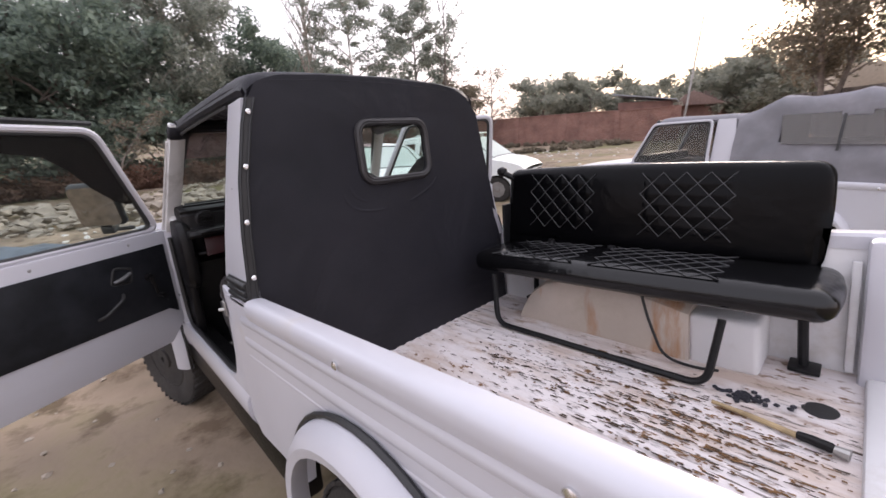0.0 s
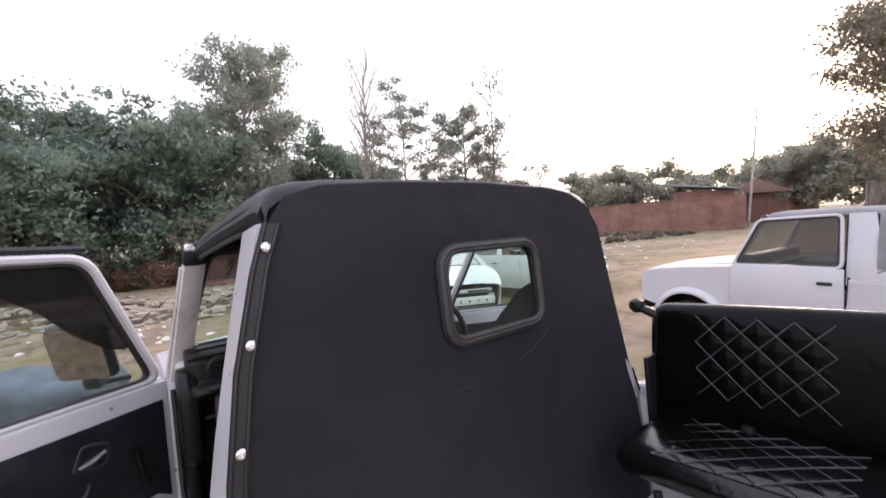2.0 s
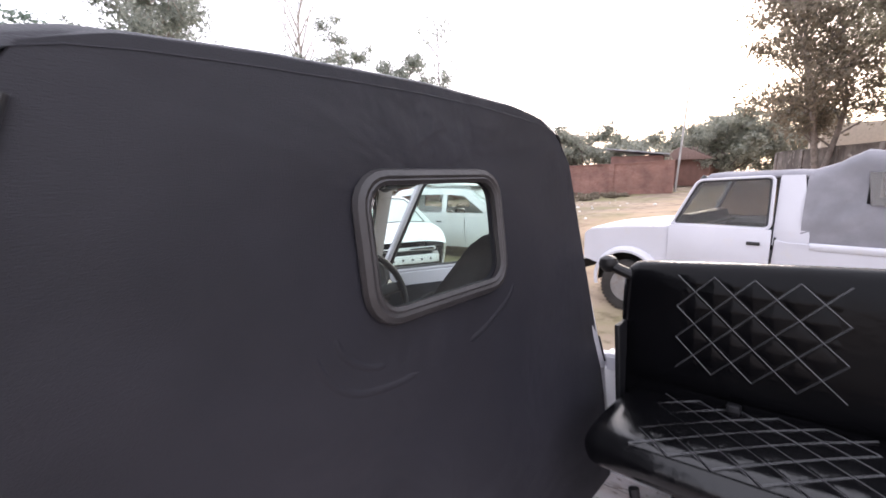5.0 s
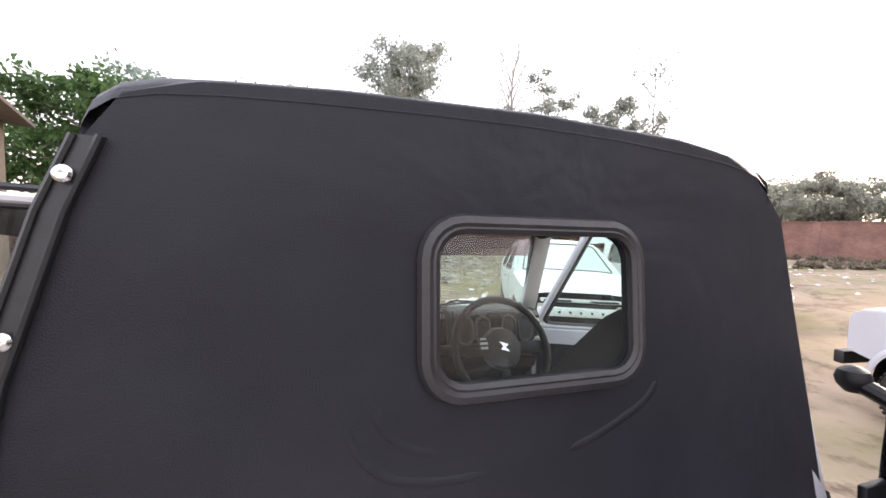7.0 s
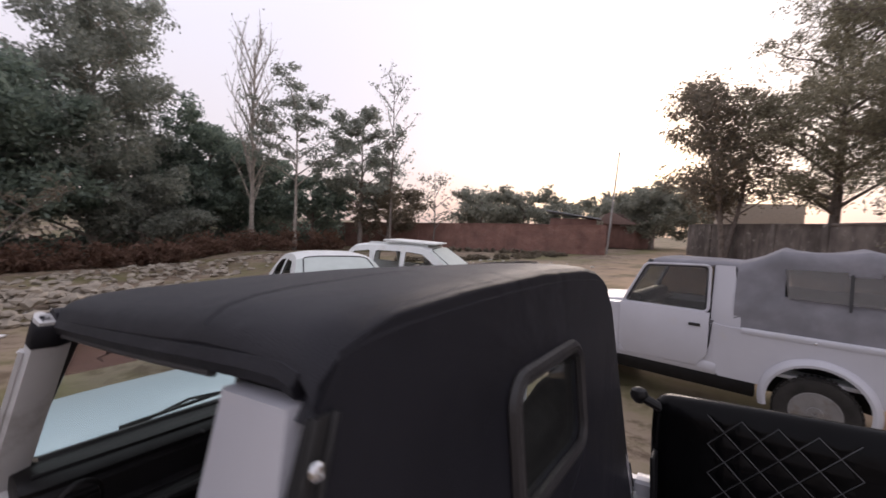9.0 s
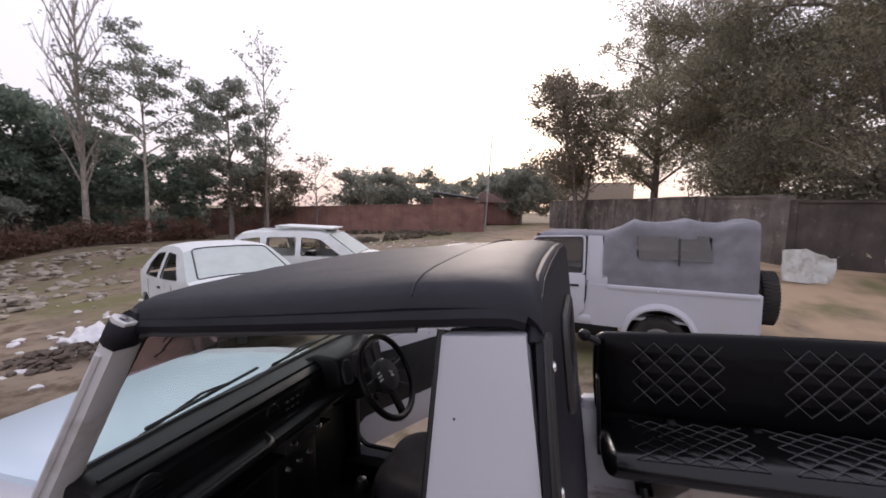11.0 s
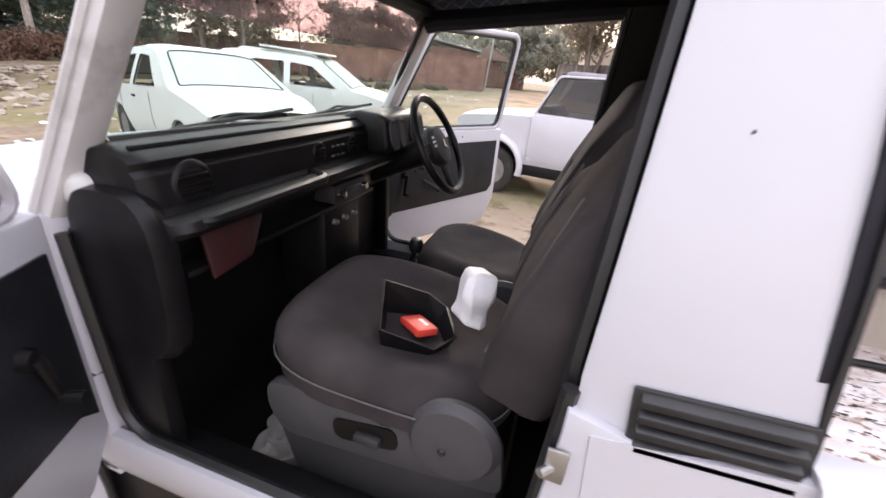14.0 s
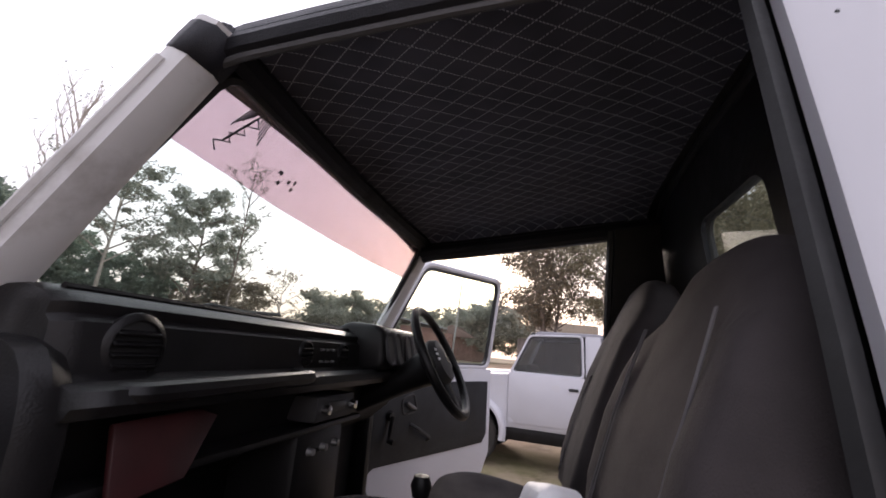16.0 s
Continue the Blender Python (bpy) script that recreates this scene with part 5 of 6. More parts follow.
# ---- the second off-roader, closed doors and a canvas tilt ----
JEEP = pose(5.4, -.3, ground_z(5.3, -.2) + .01, -1.2, 0, -6.2)
jeep = thing("jeep", JEEP, "white off-roader with faded grey canvas tilt and spare wheel", "car")
for sx in (-1, 1):
    side_skin(jeep, sx, PAINT, -1.7, swage=False)
    arch_flare(jeep, REAR_Y, AXLE_Z + .08, sx, PAINT, seal=False)
    b_pillar(jeep, sx, PAINT, .07)
    wheel_well(jeep, REAR_Y, sx)
    wheel_well(jeep, FRONT_Y, sx)
    wheel(jeep, sx * .69, REAR_Y, AXLE_Z, sx)
    wheel(jeep, sx * .69, FRONT_Y, AXLE_Z, sx)
    door(pose(sx * .735, HL[1], 0), sx, PAINT, jeep, open_trim=False, mirror=False, dark=True)
rockers(jeep, PAINT)
front_end(jeep, PAINT, PAINT, False)
cab_floor(jeep)
windscreen(jeep, PAINT, strip=False)
part("bed_floor", block(-.69, .69, -1.7, 0, .62, .66, .01), PAINT_OLD, jeep)
part("tailgate", block(-.71, .71, -1.74, -1.69, .52, 1.08, .012), PAINT, jeep)
part("dashboard", slab([(-.66, y, z) for y, z in dash_prof], (1.32, 0, 0), .006), PLASTIC, jeep)


def resampled(pts, n):
    """n points spread evenly along a polyline."""
    pts = [Vector(p) for p in pts]
    run = [0.0]
    for a, b in zip(pts, pts[1:]):
        run.append(run[-1] + (b - a).length)
    out, i = [], 0
    for k in range(n):
        d = run[-1] * k / (n - 1)
        while i < len(pts) - 2 and run[i + 1] < d:
            i += 1
        out.append(pts[i].lerp(pts[i + 1], (d - run[i]) / max(1e-6, run[i + 1] - run[i])))
    return out


def tilt_ring(y, zt, w, sag=0.0):
    half = [(-.70, 1.08), (-.70, 1.3), (-.655, 1.5), (-w - .015, 1.68), (-w, zt - .08), (-w + .05, zt - .02), (-w * .5, zt + .01 - sag), (0, zt + .015 - sag)]
    return resampled([(x, y, z) for x, z in half + [(-x, z) for x, z in half[-2::-1]]], 60)


BOWS = ((.07, 1.79, .6, 0), (.0, 1.82, .6, 0), (-.12, 1.86, .61, .0), (-.24, 1.93, .615, .0), (-.3, 1.965, .618, .0), (-.45, 1.955, .62, .02), (-.72, 1.96, .62, .035), (-.95, 1.985, .625, 0), (-1.2, 1.96, .62, .035), (-1.45, 1.965, .62, .015), (-1.62, 1.99, .62, 0), (-1.68, 1.97, .62, .0))
rows = []
for (ya, za, wa, sa), (yb, zb, wb, sb) in zip(BOWS, BOWS[1:]):
    n = max(1, int(abs(yb - ya) / .04))
    rows += [tilt_ring(ya + (yb - ya) * k / n, za + (zb - za) * k / n, wa + (wb - wa) * k / n, sa + (sb - sa) * k / n) for k in range(n)]
rows.append(tilt_ring(*BOWS[-1]))
for r in rows:
    for p in r:
        # slanting folds that run out from the hem and the bows, and pulled creases from the rear top corner
        f = noise.noise(Vector((p.y * 9 + p.z * 5, p.z * 3, p.x))) * .6 + noise.noise(Vector((p.y * 20 - p.z * 9, p.z * 5, p.x * 3))) * .3
        for cy, cz, n in ((-1.66, 1.98, 15), (.0, 1.1, 11)):
            far = math.hypot(p.y - cy, p.z - cz)
            f += 1.1 * math.sin(n * math.atan2(p.z - cz, p.y - cy)) * math.exp(-far / .55) * min(1, far * 6)
        edge = min(1, max(.25, (p.z - 1.1) * 3))
        p.x += math.copysign(.016, p.x) * f * edge
        p.z += .012 * f
skin = loft(rows, closed=False)
gaps = [f for f in skin.faces if -1.2 < f.calc_center_median().y < -.36 and 1.47 < f.calc_center_median().z < 1.75 and abs(f.calc_center_median().x) > .5]
bmesh.ops.delete(skin, geom=gaps, context="FACES")
part("canvas_tilt", joined(skin, slab([tuple(p) for p in rows[-1]], (0, -.01, 0))), CANVAS, jeep, "faded grey canvas tilt, creased and sagging", sharp=60)
part("cab_roof", loft(roof_sections(0, 1, .055), closed=False), CANVAS, jeep)
part("front_roll", tube([(k * .1, .975, 1.705 + .028 * (1 - (k / 6) ** 2)) for k in range(-6, 7)], .022, 8), CANVAS, jeep)
for sx in (-1, 1):
    part("tilt_window", slab([(sx * (.722 - .2 * (z - 1.3)), y, z) for y, z in ((-.38, 1.46), (-.34, 1.76), (-1.16, 1.78), (-1.22, 1.45))], (sx * .003, 0, 0)), glass("cloudy_plastic_window", (.6, .59, .6), .14, .12), jeep, "cloudy clear-plastic window in the canvas")
    part("window_strap", slab([(sx * (.728 - .2 * (z - 1.3)), y, z) for y, z in ((-.83, 1.39), (-.83, 1.75), (-.855, 1.75), (-.855, 1.39))], (sx * .004, 0, 0)), RUBBER, jeep)
spare = wheel(jeep, 0, 0, 0, 1)
spare.matrix_basis = pose(-.2, -1.87, .98, 0, 0, -90)


# ---- stripped cars ----
SHELL = stained(stained(mat("dusty_white_car_paint", (.7, .72, .71), .5, spread=.05, scale=3, bump=.05), (.5, .48, .44), 3, .5, .85), (.3, .22, .16), 7, .66, .76)
PAPER = mat("white_masking_paper", (.52, .57, .54), .8, spread=.06, scale=5, bump=.3, bump_scale=12)


def sheet_with_holes(outline, holes, depth, cuts=3):
    """A side sheet with window openings, bent to the body's plan and tumblehome by depth(y, z)."""
    bm = bmesh.new()
    edges = []
    for ring in [outline] + holes:
        vs = [bm.verts.new((0, y, z)) for y, z in ring]
        edges += [bm.edges.new((vs[i], vs[(i + 1) % len(vs)])) for i in range(len(vs))]
    bmesh.ops.triangle_fill(bm, edges=edges, use_beauty=True)
    for _ in range(cuts):
        long = [e for e in bm.edges if e.calc_length() > .16]
        if long:
            bmesh.ops.subdivide_edges(bm, edges=long, cuts=1)
            bmesh.ops.triangulate(bm, faces=bm.faces[:])
    ex = bmesh.ops.extrude_face_region(bm, geom=bm.faces[:])
    back = {v for v in ex["geom"] if isinstance(v, bmesh.types.BMVert)}
    for v in bm.verts:
        v.co.x = depth(v.co.y, v.co.z) - (.035 if v in back else 0)
    return bm


def mirrored(bm, sx):
    for v in bm.verts:
        v.co.x *= sx
    return bm


def shell_car(name, m, label, W, top, nose, windows, masked, rails=False):
    """A stripped car: top is a list of (part, material, [(y, z), ...]) from the tail to the nose."""
    car = thing(name, m, label, "car", "stripped cars")
    w = W / 2
    line = [p for _, _, seg in top for p in seg[:-1]] + [top[-1][2][-1]]
    H = max(z for _, z in line)
    hz = top[-1][2][0][1] - .04
    y0, y1 = min(y for y, _ in line), nose[0][0]

    def xs(y, z):
        x = w - .05 * max(0, (.6 - z) / .3) ** 2 - .2 * max(0, (z - hz) / (H - hz)) ** 1.2
        return x * (1 - .12 * max(0, (y - (y1 - .6)) / .6) ** 2) * (1 - .1 * max(0, (y0 + .6 - y) / .6) ** 2)
    arches = [[(yc + .34 * math.cos(radians(a)), .3 + .34 * math.sin(radians(a))) for a in range(0, 181, 12)] for yc in (1.2, -1.2)]
    outline = line + nose + [(1.6, .27)] + arches[0] + [(.8, .22), (-.8, .22)] + arches[1] + [(-1.62, .28), (y0 + .06, .32)]
    for sx in (-1, 1):
        part("side_panel", mirrored(sheet_with_holes(outline, [[(p.x, p.y) for p in bent([(a, b, 0) for a, b in q], .05, 4, True)] for q in windows], xs), sx), SHELL, car, sharp=50)
        for q in windows:
            ring = [(sx * (xs(p.x, p.y) - .012), p.x, p.y) for p in bent([(a, b, 0) for a, b in q], .05, 4, True)]
            part("window_rubber", tube(ring, .012, 5, True), RUBBER, car)
        for q in masked:
            ring = [(sx * (xs(p.x, p.y) + .004), p.x, p.y) for p in bent([(a, b, 0) for a, b in q], .05, 4, True)]
            part("masked_window", slab(ring, (-sx * .02, 0, 0)), PAPER, car, "side window masked with white paper")
        for ya, yb, z in ((-.98, .25, .64), (.3, .98, .64)):
            part("door_gap", tube([(sx * xs(ya, zz), ya, zz) for zz in (.3, .5, .7, .88)], .005, 4), RUBBER, car)
        part("door_handle", block(min(sx * (w - .01), sx * (w + .015)), max(sx * (w - .01), sx * (w + .015)), -.42, -.28, .78, .81, .005), RUBBER, car)
        part("wheel_well", block(min(sx * (w - .3), sx * (w - .26)), max(sx * (w - .3), sx * (w - .26)), -1.6, 1.6, .25, .68, .01), PLASTIC, car)

    def cross(y, z, crown):
        x = xs(y, z)
        return [(x * (k / 6 - 1), y, z + crown * (1 - (k / 6 - 1) ** 4)) for k in range(13)]
    for nm, mtl, seg in top:
        dense = []
        for a, b in zip(seg, seg[1:]):
            dense += [(a[0] + (b[0] - a[0]) * k / 3, a[1] + (b[1] - a[1]) * k / 3) for k in range(3)]
        dense.append(seg[-1])
        crown = .0 if nm == "tailgate" else .055
        part(nm, loft([cross(y, z, crown) for y, z in dense], closed=False), mtl, car, sharp=50)
        if "screen" in nm:
            a, b = [cross(y, z, crown + .004) for y, z in (seg[0], seg[-1])]
            part("screen_rubber", tube(bent(a[1:-1] + b[-2:0:-1], .05, 3, True), .011, 5, True), RUBBER, car)
    ye, ze = top[-1][2][-1]
    for dx in (-.38, .38):
        part("bonnet_crease", tube([(dx * (1.0 - .1 * k / 4), top[-1][2][0][0] + .05 + (ye - top[-1][2][0][0] - .08) * k / 4, xz) for k, xz in enumerate([top[-1][2][0][1] + .05 + (ze - top[-1][2][0][1]) * (k / 4) ** 1.15 for k in range(5)])], .006, 5), SHELL, car)
    part("floor_pan", block(-w + .08, w - .08, y0 + .1, y1 - .3, .26, .34, .02), PLASTIC, car)
    part("bulkhead", block(-w + .15, w - .15, 1.0, 1.06, .3, hz, .01), PLASTIC, car)
    for x in (-.36, .36):
        part("bare_seat", joined(cushion(x - .22, x + .22, -.3, .2, .36, .55, .05, .01, 2), cushion(x - .2, x + .2, -.45, -.3, .45, 1.0, .05, .01, 2)), PLASTIC, car)
    # open nose: lamp openings, slam panel with slots, pierced cross-member, dark engine bay
    part("engine_bay", block(-w + .2, w - .2, ye - .45, ye - .06, .3, ze - .09, .05), PLASTIC, car)
    part("slam_panel", block(-.52, .52, ye - .05, ye + .02, ze - .075, ze - .03, .012), SHELL, car)
    for x in (-.3, .3):
        part("slam_slot", block(x - .18, x + .18, ye + .018, ye + .026, ze - .066, ze - .04, .004), PLASTIC, car)
    part("cross_member", block(-.56, .56, ye - .02, ye + .05, ze - .26, ze - .14, .018), SHELL, car, "bare pierced front cross-member")
    for k in range(7):
        x = -.42 + .14 * k
        part("member_hole", lathe([(0, 0), (.018, 0), (.018, .006), (0, .006)], 12, Matrix.Translation((x, ye + .046, ze - .2)) @ pose(0, 0, 0, -90, 0, 0)), PLASTIC, car)
    for sx in (-1, 1):
        part("lamp_socket", slab([(sx * .5, ye + .0, ze - .04), (sx * (xs(ye, ze) - .02), ye - .12, ze - .05), (sx * (xs(ye, .5) - .03), ye - .08, ze - .2), (sx * .52, ye + .02, ze - .17)], (0, -.05, 0), .01), PLASTIC, car, "empty dark headlamp socket")
        part("lamp_bracket", block(min(sx * .46, sx * .56), max(sx * .46, sx * .56), ye - .02, ye + .03, ze - .19, ze - .1, .02), STEEL, car)
        part("front_leg", block(min(sx * .38, sx * .5), max(sx * .38, sx * .5), ye - .06, ye, .22, ze - .25, .02), PLASTIC_GREY, car)
        for yc in (1.2, -1.2):
            wheel(car, sx * (w - .1), yc, .3, sx, .3, .17)
    if rails:
        for sx in (-1, 1):
            part("roof_rail", tube([(sx * .45, -1.3, H + .01), (sx * .45, -1.2, H + .05), (sx * .45, .2, H + .05), (sx * .45, .3, H + .01)], .02, 6), SHELL, car)
        part("roof_panel", moved(block(-.5, .5, -.75, .55, 0, .035, .01), Matrix.Translation((.05, -.1, H + .075)) @ pose(0, 0, 0, -2, 0, 4)), SHELL, car, "loose white panel on the roof rails")
    return car


shell_car("sedan", pose(3.73, 5.64, ground_z(3.7, 5.6) + .04, 3.0, 0, 157.4), "dusty white stripped sedan with bare nose and masked windscreen", 1.62,
          [("tailgate", SHELL, [(-1.8, .45), (-1.86, .7), (-1.82, .9)]), ("boot_lid", SHELL, [(-1.82, .9), (-1.7, .97), (-1.5, 1.0)]), ("rear_screen", PAPER, [(-1.5, 1.0), (-.98, 1.32)]), ("roof_skin", SHELL, [(-.98, 1.32), (-.75, 1.4), (-.3, 1.43), (.1, 1.41), (.36, 1.35)]), ("windscreen", PAPER, [(.36, 1.35), (1.0, .97)]), ("bonnet", SHELL, [(1.0, .97), (1.3, .92), (1.6, .83), (1.8, .73)])],
          [(1.74, .67), (1.66, .58), (1.6, .45)],
          [[(-1.12, .94), (-1.0, 1.16), (-.8, 1.3), (-.44, 1.33), (-.42, .93)], [(-.3, .93), (-.3, 1.33), (.1, 1.31), (.58, .96)]], [])
shell_car("wagon", pose(6.86, 6.05, ground_z(6.8, 6) + .01, .6, 0, 196.2), "dusty white stripped wagon with open side windows", 1.64,
          [("tailgate", SHELL, [(-1.82, .45), (-1.87, .75), (-1.83, 1.0)]), ("rear_screen", GLASS, [(-1.83, 1.0), (-1.7, 1.36)]), ("roof_skin", SHELL, [(-1.7, 1.36), (-1.58, 1.46), (-1.2, 1.5), (-.4, 1.52), (.15, 1.5), (.42, 1.44)]), ("windscreen", PAPER, [(.42, 1.44), (1.06, 1.0)]), ("bonnet", SHELL, [(1.06, 1.0), (1.4, .95), (1.7, .87), (1.85, .77)])],
          [(1.8, .7), (1.7, .6), (1.62, .45)],
          [[(-1.66, 1.02), (-1.56, 1.34), (-1.12, 1.39), (-1.08, 1.0)], [(-.96, 1.0), (-.96, 1.39), (-.3, 1.4), (-.28, 1.0)], [(-.16, 1.0), (-.18, 1.4), (.25, 1.36), (.78, 1.0)]], [], True)


# ---- walls ----
def wall_run(name, a, b, h, t, mtl, label, cap=None, base=None):
    w = thing(name, Matrix(), label, "wall", kind="structure")
    a, b = Vector((*a, 0)), Vector((*b, 0))
    d = (b - a).normalized()
    nrm = Vector((-d.y, d.x, 0)) * t / 2
    n = max(2, int((b - a).length / 1.5))
    rings = []
    for k in range(n + 1):
        p = a + (b - a) * k / n
        z = ground_z(p.x, p.y) - .3
        top = z + .3 + h + .05 * noise.noise(Vector((p.x, p.y, 3)))
        rings.append([p + nrm + Vector((0, 0, z)), p + nrm + Vector((0, 0, top)), p - nrm + Vector((0, 0, top)), p - nrm + Vector((0, 0, z))])
    part("wall_body", loft(rings), mtl, w)
    for k in range(0, n + 1, 2):
        q = rings[k]
        mid = (q[0] + q[2]) / 2
        bm = block(-.16, .16, -t / 2 - .05, t / 2 + .05, 0, (q[1] - q[0]).z + .04, .01)
        part("pilaster", moved(bm, Matrix.Translation((mid.x, mid.y, q[0].z)) @ Matrix.Rotation(math.atan2(d.y, d.x), 4, "Z")), mtl, w)
    if cap:
        part("coping", loft([[r[1] + nrm * .4, r[1] + nrm * .4 + Vector((0, 0, .07)), r[2] - nrm * .4 + Vector((0, 0, .07)), r[2] - nrm * .4] for r in rings]), cap, w)
    return w


def brick_mat():
    m = mat("old_red_brick", (.27, .15, .12), .9, spread=.25, scale=1.5, bump=.3, bump_scale=20)
    nt = m.node_tree
    b = nt.nodes["Principled BSDF"]
    src = b.inputs["Base Color"].links[0].from_socket
    geo = nt.nodes.new("ShaderNodeNewGeometry")
    sep = nt.nodes.new("ShaderNodeSeparateXYZ")
    com = nt.nodes.new("ShaderNodeCombineXYZ")
    nt.links.new(geo.outputs["Position"], sep.inputs[0])
    nt.links.new(sep.outputs[1], com.inputs[0])
    nt.links.new(sep.outputs[2], com.inputs[1])
    br = nt.nodes.new("ShaderNodeTexBrick")
    br.inputs["Scale"].default_value = 4.2
    br.inputs["Mortar Size"].default_value = .02
    br.inputs["Color2"].default_value = (.8, .7, .7, 1)
    br.inputs["Color1"].default_value = (1, 1, 1, 1)
    br.inputs["Mortar"].default_value = (1.1, 1.3, 1.4, 1)
    nt.links.new(com.outputs[0], br.inputs["Vector"])
    mx = nt.nodes.new("ShaderNodeMixRGB")
    mx.blend_type = "MULTIPLY"
    mx.inputs[0].default_value = 1
    nt.links.new(src, mx.inputs[1])
    nt.links.new(br.outputs[0], mx.inputs[2])
    nt.links.new(mx.outputs[0], b.inputs["Base Color"])
    return m


BRICK = brick_mat()
CONCRETE = stained(stained(mat("stained_grey_concrete", (.165, .14, .125), .9, spread=.35, scale=2, bump=.4, bump_scale=15), (.07, .058, .05), 1.1, .42, .62, (1, 1, .35)), (.36, .33, .3), 2.8, .58, .7)
wall_run("wall_brick", (25.3, 6.6), (17.5, 34), 1.8, .25, BRICK, "old red brick boundary wall", BRICK)
wall_run("wall_concrete", (30, 2.3), (12.6, -5.2), 1.9, .2, CONCRETE, "stained grey concrete yard wall", CONCRETE)
DARK_PLASTER = stained(stained(mat("dark_brown_plaster", (.085, .068, .06), .95, spread=.35, scale=1.6, bump=.4, bump_scale=12), (.04, .034, .03), .9, .42, .66, (1, 1, .35)), (.17, .14, .12), 3.5, .6, .74)
wall_run("wall_dark", (12.6, -5.3), (9.0, -16), 1.75, .25, DARK_PLASTER, "dark stained yard wall under trees", DARK_PLASTER)

# far house behind the brick wall and the light pole
HOUSE_WALL = mat("dull_brick_house", (.2, .11, .09), .9, spread=.2, scale=2)
house = thing("house", pose(28.5, 9.5, ground_z(28, 9), 0, 0, 15), "low brick house with a grey sheet roof", "house")
part("house_wall", block(-2, 2, -1.5, 1.5, 0, 2.3, .02), HOUSE_WALL, house)
part("roof", slab([(-2.3, -1.8, 2.3), (2.3, -1.8, 2.3), (2.3, 1.8, 2.75), (-2.3, 1.8, 2.75)], (0, 0, .08), .01), mat("grey_sheet_roof", (.3, .31, .33), .6, spread=.15), house)
house2 = thing("house", pose(40, 8.6, ground_z(30, 6), 0, 0, -10), "distant tiled house behind the lane", "house")
part("house_wall", block(-2.5, 2.5, -2, 2, 0, 2.2, .02), HOUSE_WALL, house2)
part("roof", slab([(-3, -2.4, 2.1), (-3, 0, 3.2), (-3, 2.4, 2.1)], (6, 0, 0), .02), mat("brown_tile_roof", (.2, .13, .11), .8, spread=.2), house2)
pole = thing("utility_pole", pose(26.4, 6.6, ground_z(26.4, 6.6), 2, 3, 0), "thin leaning grey utility pole", "pole")
part("shaft", tube([(0, 0, -.2), (0, 0, 3.2), (0, 0, 6.6)], [.07, .06, .04], 8), STEEL, pole)
cream = thing("house", pose(33, -1.0, ground_z(30, 0), 0, 0, 10), "cream plastered house beyond the yard wall", "house")
part("house_wall", block(-2, 2, -2, 2, 0, 3.4, .02), mat("cream_plaster", (.55, .47, .38), .8, spread=.08), cream)

# ---- trees ----
BARK = mat("grey_brown_bark", (.2, .17, .15), .95, spread=.35, scale=6, bump=.5, bump_scale=25)


def leaf_mat(name, c, c2):
    m = bpy.data.materials.new(name)
    m.use_nodes = True
    nt = m.node_tree
    b = nt.nodes["Principled BSDF"]
    geo = nt.nodes.new("ShaderNodeNewGeometry")
    ra = nt.nodes.new("ShaderNodeValToRGB")
    ra.color_ramp.elements[0].color, ra.color_ramp.elements[1].color = (*c, 1), (*c2, 1)
    nt.links.new(geo.outputs["Random Per Island"], ra.inputs[0])
    nt.links.new(ra.outputs[0], b.inputs["Base Color"])
    b.inputs["Roughness"].default_value = .6
    tr = nt.nodes.new("ShaderNodeBsdfTranslucent")
    nt.links.new(ra.outputs[0], tr.inputs[0])
    mx = nt.nodes.new("ShaderNodeMixShader")
    mx.inputs[0].default_value = .5
    nt.links.new(b.outputs[0], mx.inputs[1])
    nt.links.new(tr.outputs[0], mx.inputs[2])
    nt.links.new(mx.outputs[0], nt.nodes["Material Output"].inputs[0])
    return m


LEAF_DARK = leaf_mat("dark_green_leaves", (0.138, 0.180, 0.150), (0.270, 0.330, 0.258))
LEAF_GREY = leaf_mat("grey_green_leaves", (0.215, 0.240, 0.207), (0.380, 0.392, 0.331))
LEAF_WARM = leaf_mat("dry_green_leaves", (0.155, 0.137, 0.105), (0.300, 0.250, 0.184))
# far trees: the paling of distance haze is put into the leaf colour
LEAF_HAZE = leaf_mat("haze_tinted_grey_leaves", (0.23, 0.24, 0.2), (0.38, 0.38, 0.31))
LEAF_GREEN = leaf_mat("fresh_green_leaves", (.05, .1, .03), (.1, .17, .05))
LEAF_OLIVE = leaf_mat("brownish_olive_leaves", (0.18, 0.17, 0.125), (0.39, 0.36, 0.25))
LEAF_RUST = leaf_mat("dry_reddish_brush", (0.16, 0.09, 0.065), (0.3, 0.19, 0.14))
rng = np.random.default_rng(7)


